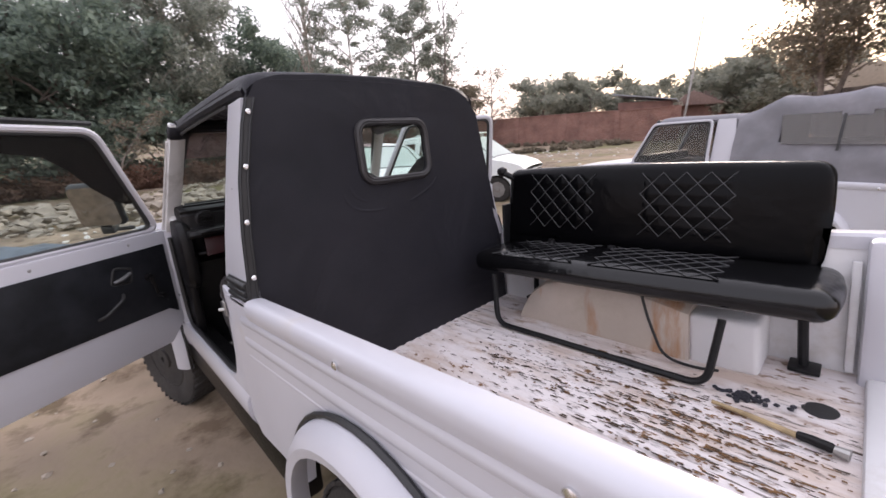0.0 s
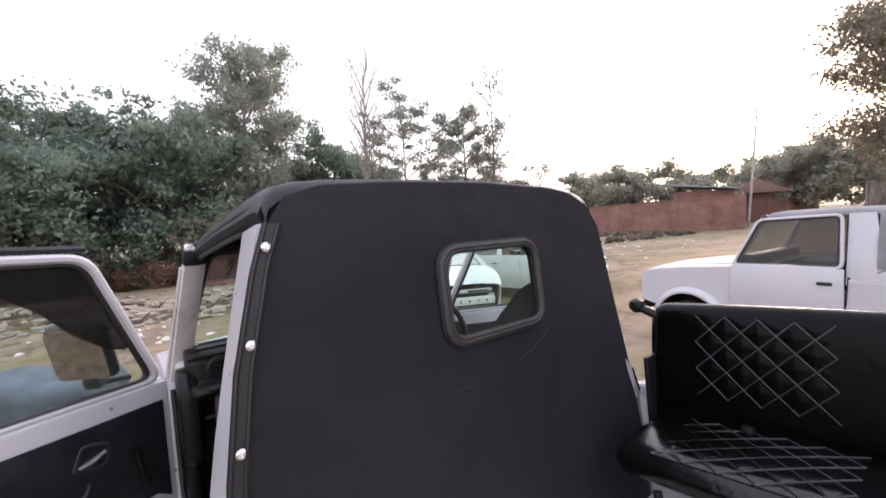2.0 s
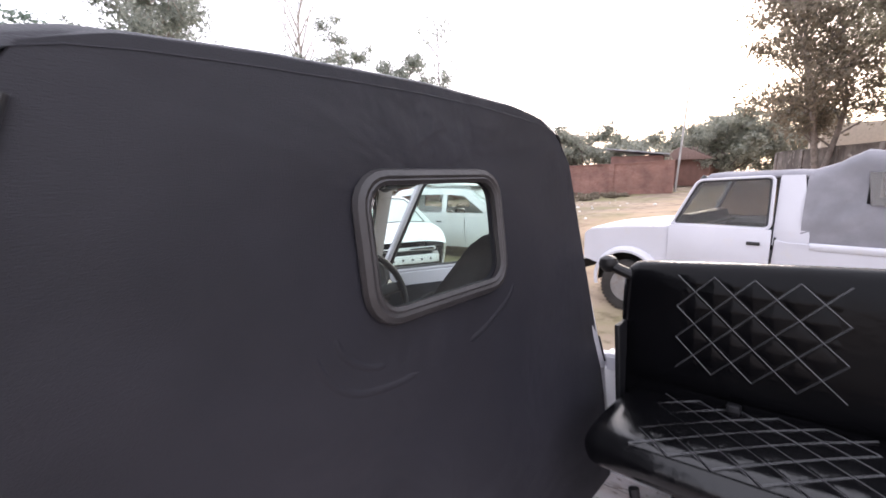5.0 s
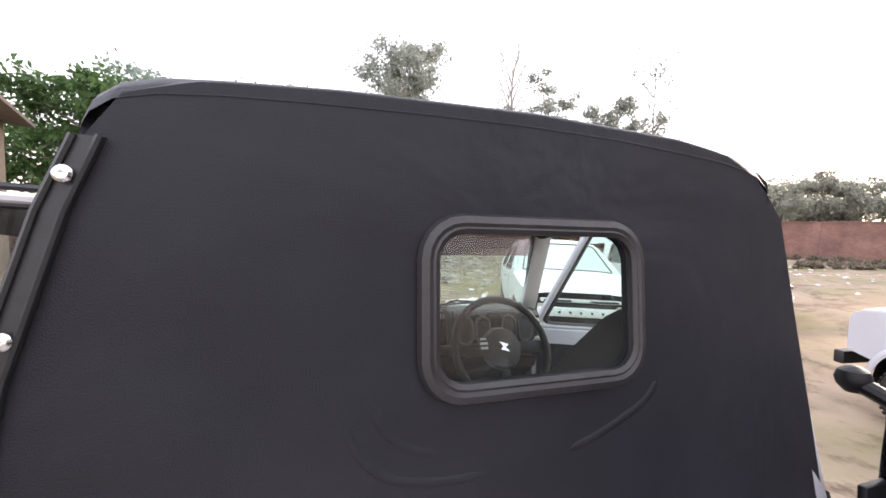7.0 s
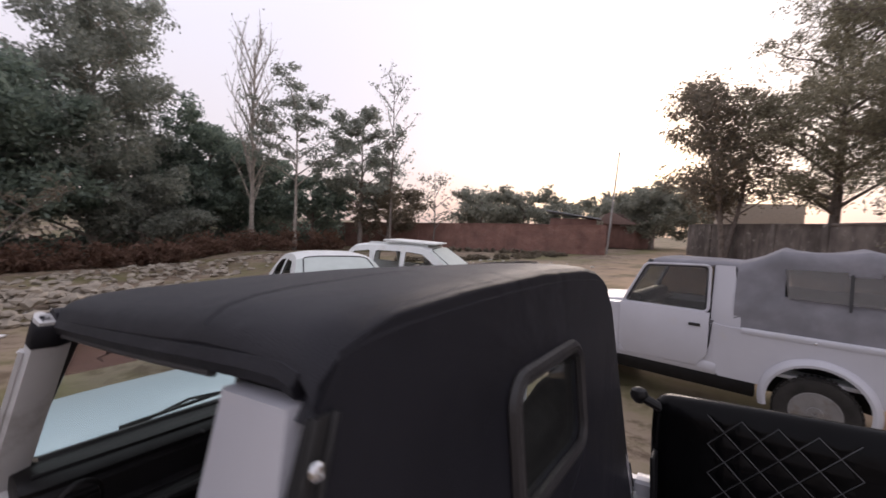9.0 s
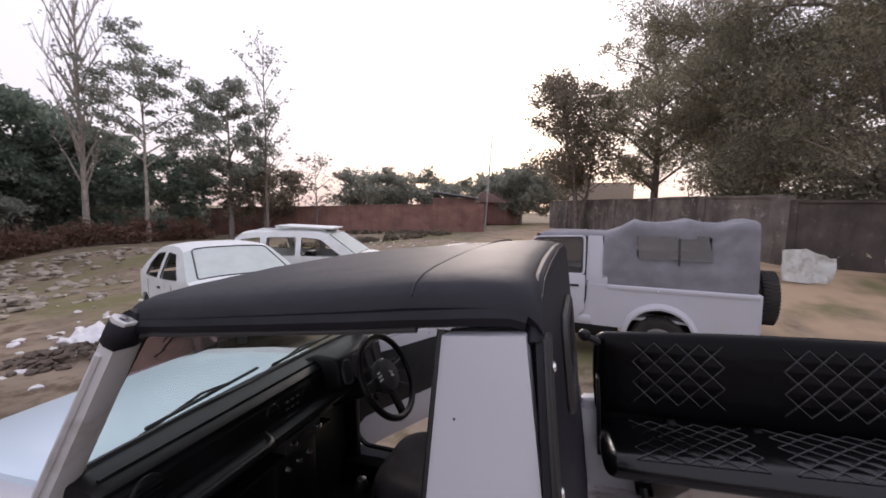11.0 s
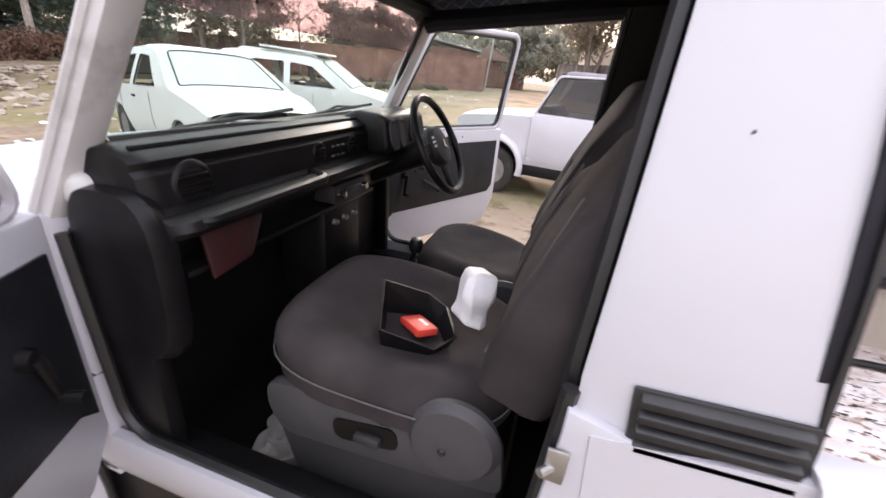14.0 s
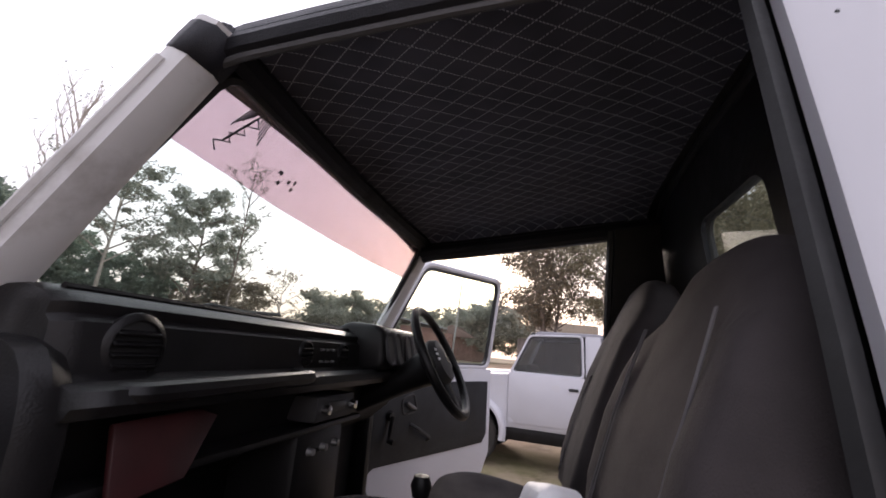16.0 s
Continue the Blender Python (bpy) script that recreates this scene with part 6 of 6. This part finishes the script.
def leaves(centres, radii, count, size, material, parent, name="crown", flat=.8, slim=.45, droop=0.0, sprays=7):
    """Many small leaf blades, gathered in uneven sprays inside soft clumps."""
    centres, radii = np.array(centres), np.array(radii)
    count, size = int(count * 2.1), size * .68
    # each clump breaks up into sprays
    sub = rng.normal(size=(len(centres) * sprays, 3))
    sub /= np.linalg.norm(sub, axis=1)[:, None]
    rr = np.repeat(radii, sprays)
    sub = np.repeat(centres, sprays, 0) + sub * (rr * rng.uniform(.15, 1, len(rr)))[:, None] * np.array([1, 1, flat])
    pick = rng.integers(0, len(sub), count)
    v = rng.normal(size=(count, 3)) * .24
    v[:, 2] *= .7
    pos = sub[pick] + v * rr[pick][:, None]
    a = rng.normal(size=(count, 3))
    a[:, 2] -= droop
    a /= np.linalg.norm(a, axis=1)[:, None]
    b = np.cross(a, rng.normal(size=(count, 3)))
    b /= np.linalg.norm(b, axis=1)[:, None]
    s = size * rng.uniform(.6, 1.4, count)[:, None]
    quad = np.stack([pos - a * s, pos + b * s * slim, pos + a * s, pos - b * s * slim], 1).reshape(-1, 3)
    me = bpy.data.meshes.new(name)
    me.vertices.add(count * 4)
    me.vertices.foreach_set("co", quad.astype(np.float32).ravel())
    me.loops.add(count * 4)
    me.loops.foreach_set("vertex_index", np.arange(count * 4, dtype=np.int32))
    me.polygons.add(count)
    me.polygons.foreach_set("loop_start", np.arange(0, count * 4, 4, dtype=np.int32))
    me.update(calc_edges=True)
    me.materials.append(material)
    ob = new(name, me)
    ob.parent = parent
    return ob


def tree(x, y, height, spread, trunk_r, crown_from, material, label, n_limbs=9, count=6000, size=.16, clump=.28, lean=(0, 0), flat=.8, z=None, up=(.25, .7), stems=1, slim=.45, droop=0.0, bark=None, twigs=3, sprays=7):
    z0 = ground_z(x, y) if z is None else z
    t = thing("tree", Matrix.Translation((x, y, z0)), label, "tree")
    rnd = random.Random(int(x * 31 + y * 17))
    limbs, tips, rad = [], [], []
    for stem in range(stems):
        an = 6.2832 * stem / stems + rnd.uniform(0, 1)
        off = spread * .32 if stems > 1 else 0
        tr = trunk_r * (1 if stems == 1 else .62)
        trunk = [Vector((lean[0] * k * k + rnd.uniform(-.1, .1) * k + math.cos(an) * off * min(1, k * 2), lean[1] * k * k + rnd.uniform(-.1, .1) * k + math.sin(an) * off * min(1, k * 2), height * .9 * k)) for k in (0, .15, .3, .45, .6, .8, 1)]
        limbs.append(tube([trunk[0] - Vector((0, 0, .3))] + trunk, [tr * 1.25, tr * 1.1, tr * .85, tr * .7, tr * .55, tr * .4, tr * .22, tr * .08], 8))
        for k in range(n_limbs // stems):
            f = crown_from + (1 - crown_from) * (k + .5) / (n_limbs // stems) * .92
            i = min(5, int(f * 6))
            p = trunk[i].lerp(trunk[i + 1], f * 6 - i)
            an2 = k * 2.4 + rnd.uniform(-.4, .4) + stem
            reach = spread * (.55 + .45 * math.sin(3.14 * min(1, (f - crown_from) / (1 - crown_from) * .8 + .2))) * rnd.uniform(.75, 1.1) * (1 if stems == 1 else .75)
            e = p + Vector((math.cos(an2) * reach, math.sin(an2) * reach, reach * rnd.uniform(*up)))
            mid = p.lerp(e, .5) + Vector((0, 0, reach * .1))
            limbs.append(tube([p, mid, e], [tr * .35, tr * .2, tr * .05], 6))
            for q in (.55, .8, 1.0):
                tips.append(mid.lerp(e, (q - .5) * 2) + Vector((rnd.uniform(-.2, .2), rnd.uniform(-.2, .2), rnd.uniform(-.1, .3))) * spread * .3)
                rad.append(spread * clump * rnd.uniform(.7, 1.25))
            for _ in range(twigs):
                u = rnd.uniform(.4, .95)
                s = p.lerp(e, u)
                tip = s + Vector((rnd.uniform(-1, 1), rnd.uniform(-1, 1), rnd.uniform(.1, 1) * up[1] / .7)) * spread * .35
                limbs.append(tube([s, s.lerp(tip, .5) + Vector((0, 0, .05)), tip], [tr * .13, tr * .09, tr * .03], 5))
                tips.append(tip)
                rad.append(spread * clump * rnd.uniform(.5, .9))
        tips.append(trunk[-1])
        rad.append(spread * clump)
    part("trunk", joined(*limbs), bark or BARK, t)
    if count:
        leaves(tips, rad, count, size, material, t, flat=flat, slim=slim, droop=droop, sprays=sprays)
    return t


PALE_BARK = mat("pale_grey_bark", (.36, .32, .28), .95, spread=.3, scale=6, bump=.5, bump_scale=25)
# the dense dark trees ahead
tree(.8, 25.5, 8.3, 4.6, .3, .1, LEAF_DARK, "broad dense dark green mango tree", 18, 17000, .2, .34)
tree(-3.2, 27.5, 8.3, 4.2, .3, .1, LEAF_DARK, "broad dense dark green mango tree", 16, 13000, .2, .34)
tree(-8.5, 29, 8.8, 5.0, .3, .1, LEAF_DARK, "broad dense dark green mango tree", 16, 11000, .22, .34)
tree(-4.6, 22.5, 5.6, 3.2, .2, .08, LEAF_DARK, "low dark bushy tree by the scrub", 14, 9000, .18, .34)
tree(-8.6, 19.5, 6.9, 3.2, .2, .1, LEAF_GREEN, "fresh green leafy tree by the shed", 14, 9000, .18, .32)
tree(5.2, 26.5, 14.6, 3.6, .26, .06, LEAF_GREY, "tall grey-green tree with airy crown", 30, 23000, .15, .34, bark=PALE_BARK, sprays=9)
tree(7.0, 25.5, 4.8, 2.6, .16, .08, LEAF_GREY, "low grey-green scrub tree", 14, 8000, .14, .32)
tree(.8, 18.8, 3.4, 1.3, .05, .35, LEAF_WARM, "thin bent sapling with sparse leaves", 6, 300, .1, .25, (1.7, 0))
tree(9.2, 30, 6.6, 3.2, .22, .1, LEAF_DARK, "dark leafy tree in the tree line", 14, 9000, .19, .32)
tree(11.6, 28.5, 8.0, 3.3, .25, .08, LEAF_DARK, "rounded dark green tree in the tree line", 18, 13000, .19, .33)
tree(14.6, 28, 6.4, 3.0, .22, .08, LEAF_DARK, "rounded dark green tree in the tree line", 14, 9000, .19, .33)
tree(11.9, 23.5, 13.6, 1.5, .17, .22, LEAF_GREY, "tall pale bare tree with upright twigs", 30, 150, .12, .3, up=(1.6, 2.6), bark=PALE_BARK, twigs=5)
tree(13.6, 21.6, 10.2, 2.9, .13, .45, LEAF_GREY, "slender tree with flat feathery layers", 13, 3400, .14, .26, flat=.2, bark=PALE_BARK, sprays=10)
tree(16.2, 23.5, 4.8, 2.6, .14, .1, LEAF_DARK, "low dark shrubby tree", 12, 6000, .17, .3)
tree(17.4, 20.0, 9.6, 2.4, .16, .3, LEAF_GREY, "grey-green tree with clumped crown", 16, 5200, .15, .27)
tree(17.9, 17.8, 12.3, 1.4, .1, .3, LEAF_GREY, "thin tall tree with sparse leaves", 18, 420, .13, .28, up=(.8, 1.6), twigs=4)
tree(19.5, 19.5, 4.6, 2.3, .12, .1, LEAF_WARM, "olive shrubby tree behind the wall", 12, 6000, .14, .3)
tree(21.5, 17, 5.4, 1.9, .08, .3, LEAF_WARM, "thin dry tree behind the wall", 10, 500, .12, .28)
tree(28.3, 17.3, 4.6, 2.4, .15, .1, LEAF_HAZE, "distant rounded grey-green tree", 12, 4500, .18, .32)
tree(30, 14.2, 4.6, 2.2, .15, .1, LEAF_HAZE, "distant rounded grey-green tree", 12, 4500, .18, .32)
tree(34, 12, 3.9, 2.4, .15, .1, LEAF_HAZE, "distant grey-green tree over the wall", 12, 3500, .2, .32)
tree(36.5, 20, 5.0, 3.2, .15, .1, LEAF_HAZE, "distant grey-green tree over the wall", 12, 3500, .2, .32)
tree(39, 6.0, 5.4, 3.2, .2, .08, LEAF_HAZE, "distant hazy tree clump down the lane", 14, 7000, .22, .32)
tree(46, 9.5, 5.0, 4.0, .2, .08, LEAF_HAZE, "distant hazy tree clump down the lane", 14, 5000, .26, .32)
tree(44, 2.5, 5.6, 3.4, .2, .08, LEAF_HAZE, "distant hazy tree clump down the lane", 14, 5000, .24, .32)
# the trees behind the yard wall
tree(24.2, .4, 9.4, 2.9, .22, .22, LEAF_WARM, "open forked tree with brownish leaves", 33, 8500, .14, .34, (0, 1.3), stems=3, up=(.3, 1.0), sprays=9)
tree(23.0, -3.4, 12.2, 3.2, .24, .2, LEAF_OLIVE, "tall olive tree behind the yard wall", 24, 17000, .11, .32, slim=.35, droop=.5, sprays=9)
tree(19.0, -5.8, 13.0, 3.9, .3, .15, LEAF_OLIVE, "tall dense olive tree behind the yard wall", 26, 32000, .11, .34, slim=.3, droop=.7, sprays=10)
tree(15.0, -8.6, 11.5, 4.4, .3, .12, LEAF_OLIVE, "large drooping tree over the wall", 26, 38000, .1, .36, slim=.28, droop=.8, sprays=12)
tree(11.6, -13, 11, 4.8, .3, .1, LEAF_OLIVE, "large drooping tree over the wall", 26, 36000, .11, .36, slim=.28, droop=.8, sprays=12)
tree(24, -9, 10, 4.5, .3, .08, LEAF_WARM, "dense olive tree behind the yard wall", 16, 11000, .2, .34)

# shed whose eave shows above the trees beside the yard
shed = thing("shed", pose(-9.6, 12.6, ground_z(-8, 12), 0, 0, 20), "small brown shed with a sheet roof", "shed")
part("shed_wall", block(-2, 1.6, -2, 2, 0, 4.3, .02), mat("brown_shed_wall", (.2, .16, .13), .9, spread=.2), shed)
part("roof", slab([(-2.4, -2.5, 4.55), (2.2, -2.5, 4.25), (2.2, 2.5, 4.25), (-2.4, 2.5, 4.55)], (0, 0, .1), .01), mat("brown_sheet_roof", (.16, .13, .11), .8, spread=.2), shed)


def brush(name, pts, n, h, material, label, size=.12):
    """A belt of low dry twigs and leaves along a line."""
    t = thing(name, Matrix(), label, "scrub", kind="stuff")
    c, r = [], []
    for (xa, ya), (xb, yb) in zip(pts, pts[1:]):
        m = max(2, int(math.hypot(xb - xa, yb - ya) / min(.5, h * .7)))
        for k in range(m):
            x, y = xa + (xb - xa) * k / m + rng.normal() * .3, ya + (yb - ya) * k / m + rng.normal() * .3
            c.append((x, y, ground_z(x, y) + h * rng.uniform(.2, .7)))
            r.append(h * rng.uniform(.5, 1.0))
    leaves(c, r, n, size, material, t, "scrub_leaves", sprays=12)
    return t


brush("scrub", [(-14, 20), (-4, 21.5), (4, 22.5), (10, 23), (17, 21)], 22000, 1.0, LEAF_RUST, "dry reddish brush along the tree line")
brush("scrub", [(-16, 25), (-4, 26), (6, 27.5), (12, 29), (20, 25)], 16000, 1.5, LEAF_DARK, "dark undergrowth below the trees", .18)
brush("scrub", [(17.5, -5.6), (14.2, -7.2), (10.8, -15)], 20000, 2.3, LEAF_OLIVE, "brown thicket behind the dark yard wall", .13)
brush("grass_verge", [(12, 11), (17, 9.5), (22, 8), (21, 14), (19, 20)], 9000, .22, LEAF_WARM, "dry grass verge before the brick wall", .1)

# ---- rubble and litter ----
RUBBLE = mat("pale_rubble", (.3, .26, .21), .9, spread=.35, scale=3, bump=.4, bump_scale=20)
def rubble(name, cx, cy, rx, ry, h, n, s, label, material=RUBBLE):
    t = thing(name, Matrix(), label, "rubble", kind="stuff")
    bms = []
    for _ in range(n):
        a, q = rng.uniform(0, 6.28), rng.uniform(0, 1) ** .6
        x, y = cx + rx * q * math.cos(a), cy + ry * q * math.sin(a)
        z = ground_z(x, y) + h * (1 - q * q) * rng.uniform(.5, 1)
        sz = s * rng.uniform(.5, 1.4)
        b = bmesh.new()
        bmesh.ops.create_icosphere(b, subdivisions=1, radius=sz)
        for v in b.verts:
            v.co *= 1 + .3 * rng.normal()
            v.co.z *= .55
        bms.append(moved(b, Matrix.Translation((x, y, z)) @ Matrix.Rotation(rng.uniform(0, 6.28), 4, "Z")))
    part("rubble_stones", joined(*bms), material, t, sharp=20)
    return t


rubble("rubble_heap", 1.0, 12, 3.5, 1.8, .45, 300, .13, "heap of pale broken stone and sacks")
rubble("rubble_heap", -3.5, 14, 4.0, 2.2, .45, 300, .14, "heap of pale broken stone and sacks")
rubble("rubble_heap", 6, 18, 5, 2.5, .35, 220, .12, "low heap of pale broken stone")
LITTER = mat("pale_litter", (.6, .58, .55), .8, spread=.2)
rubble("litter", 1.5, 9.5, 6, 3.5, .02, 90, .06, "scattered pale litter and stones", LITTER)
rubble("litter", 2.2, 8.2, 2.6, 2.4, .03, 34, .07, "white plastic litter strewn over the yard", mat("white_plastic_litter", (.72, .7, .7), .6, spread=.1))
rubble("dirt_heap", 2.3, 6.9, .9, .6, .12, 120, .06, "low heap of dark soil and stones", mat("dark_turned_soil", (.11, .085, .065), .95, spread=.4, scale=6, bump=.4))
rubble("flat_stones", 1.5, 14.5, 6, 4.5, .04, 260, .13, "pale flat stones scattered before the tree line")
film_sheet = thing("plastic_sheet", pose(2.85, 7.45, ground_z(2.85, 7.45) + .02, 0, 0, 30), "crumpled white plastic sheet on the ground", "sheet")
cs = cushion(-.42, .42, -.25, .25, 0, .1, .04, .0, 14)
for v in cs.verts:
    v.co += Vector((noise.noise(v.co * 5), noise.noise(v.co * 5 + Vector((5, 0, 0))), .9 * noise.noise(v.co * 8 + Vector((0, 5, 0))))) * .1
part("sheet_folds", cs, WHITE_CARD, film_sheet, sharp=25)
rubble("pebbles", -2.2, .8, 1.6, 3.0, .005, 170, .018, "small stones and clods on the soil")
rubble("litter", 13, 8, 6, 4, .02, 60, .06, "scattered pale litter and stones", LITTER)

# slabs leaning by the wall
BROKEN = stained(mat("dirty_pale_sheet", (.5, .51, .48), .6, spread=.12, scale=5, bump=.2, bump_scale=20), (.26, .22, .17), 4, .48, .72)
for k, (x, y, w, h, a, r) in enumerate(((9.9, -4.75, 1.25, .78, -75, 6), (10.2, -6.9, 1.3, .72, -80, -4))):
    sl = thing("white_panel", pose(x, y, ground_z(x, y) - .02, -14, r, a), "discarded white panel leaning by the yard wall", "panel", "discarded panels")
    sheet = block(-w / 2, w / 2, 0, .05, 0, h, .01)
    bmesh.ops.subdivide_edges(sheet, edges=[e for e in sheet.edges if e.calc_length() > .2], cuts=9, use_grid_fill=True)
    for v in sheet.verts:
        u = v.co.x / w
        v.co.z *= 1 - .28 * max(0, u) - .22 * max(0, -u - .1) + .1 * noise.noise(Vector((v.co.x * 5, k, 2)))
        v.co.x *= 1 - .18 * (1 - v.co.z / h) * (u > 0)
        v.co.y += .07 * noise.noise(Vector((v.co.x * 4, v.co.z * 4, k * 3))) + .05 * math.sin(u * 5)
    part("panel_sheet", sheet, BROKEN, sl, sharp=25)

# covered motorcycle beside the open door
bike = thing("motorcycle", pose(-1.65, 3.75, ground_z(-1.6, 3.7), 0, 0, 65), "dark motorcycle half covered by a blue-grey sheet", "motorcycle")
for y in (-.62, .62):
    part("tyre", lathe([(.22, -.04), (.28, -.05), (.3, 0), (.28, .05), (.22, .04)], 28, Matrix.Translation((0, y, .3)) @ TURN_X, True), TYRE, bike)
part("tank", cushion(-.14, .14, -.05, .38, .68, .9, .07, .02, 3), mat("dark_blue_paint", (.03, .04, .06), .3), bike)
part("saddle", cushion(-.13, .13, -.65, -.02, .7, .82, .05, .01, 3), RUBBER, bike)
part("engine", block(-.14, .14, -.2, .3, .28, .62, .05), STEEL, bike)
part("fork", joined(tube([(-.09, .62, .3), (-.09, .42, .98)], .02, 6), tube([(.09, .62, .3), (.09, .42, .98)], .02, 6)), STEEL, bike)
part("handlebar", tube(bent([(-.38, .25, 1.03), (-.2, .38, 1.04), (.2, .38, 1.04), (.38, .25, 1.03)], .06), .014, 8), RUBBER, bike)
sheet = cushion(-.3, .3, -.7, .45, .62, .93, .1, .03, 6)
for v in sheet.verts:
    v.co += Vector((noise.noise(v.co * 6), noise.noise(v.co * 6 + Vector((9, 0, 0))), noise.noise(v.co * 6 + Vector((0, 9, 0))))) * .04
part("cover_sheet", sheet, mat("blue_grey_sheet", (.09, .11, .14), .7, spread=.3, bump=.3), bike, "rumpled blue-grey cover sheet")
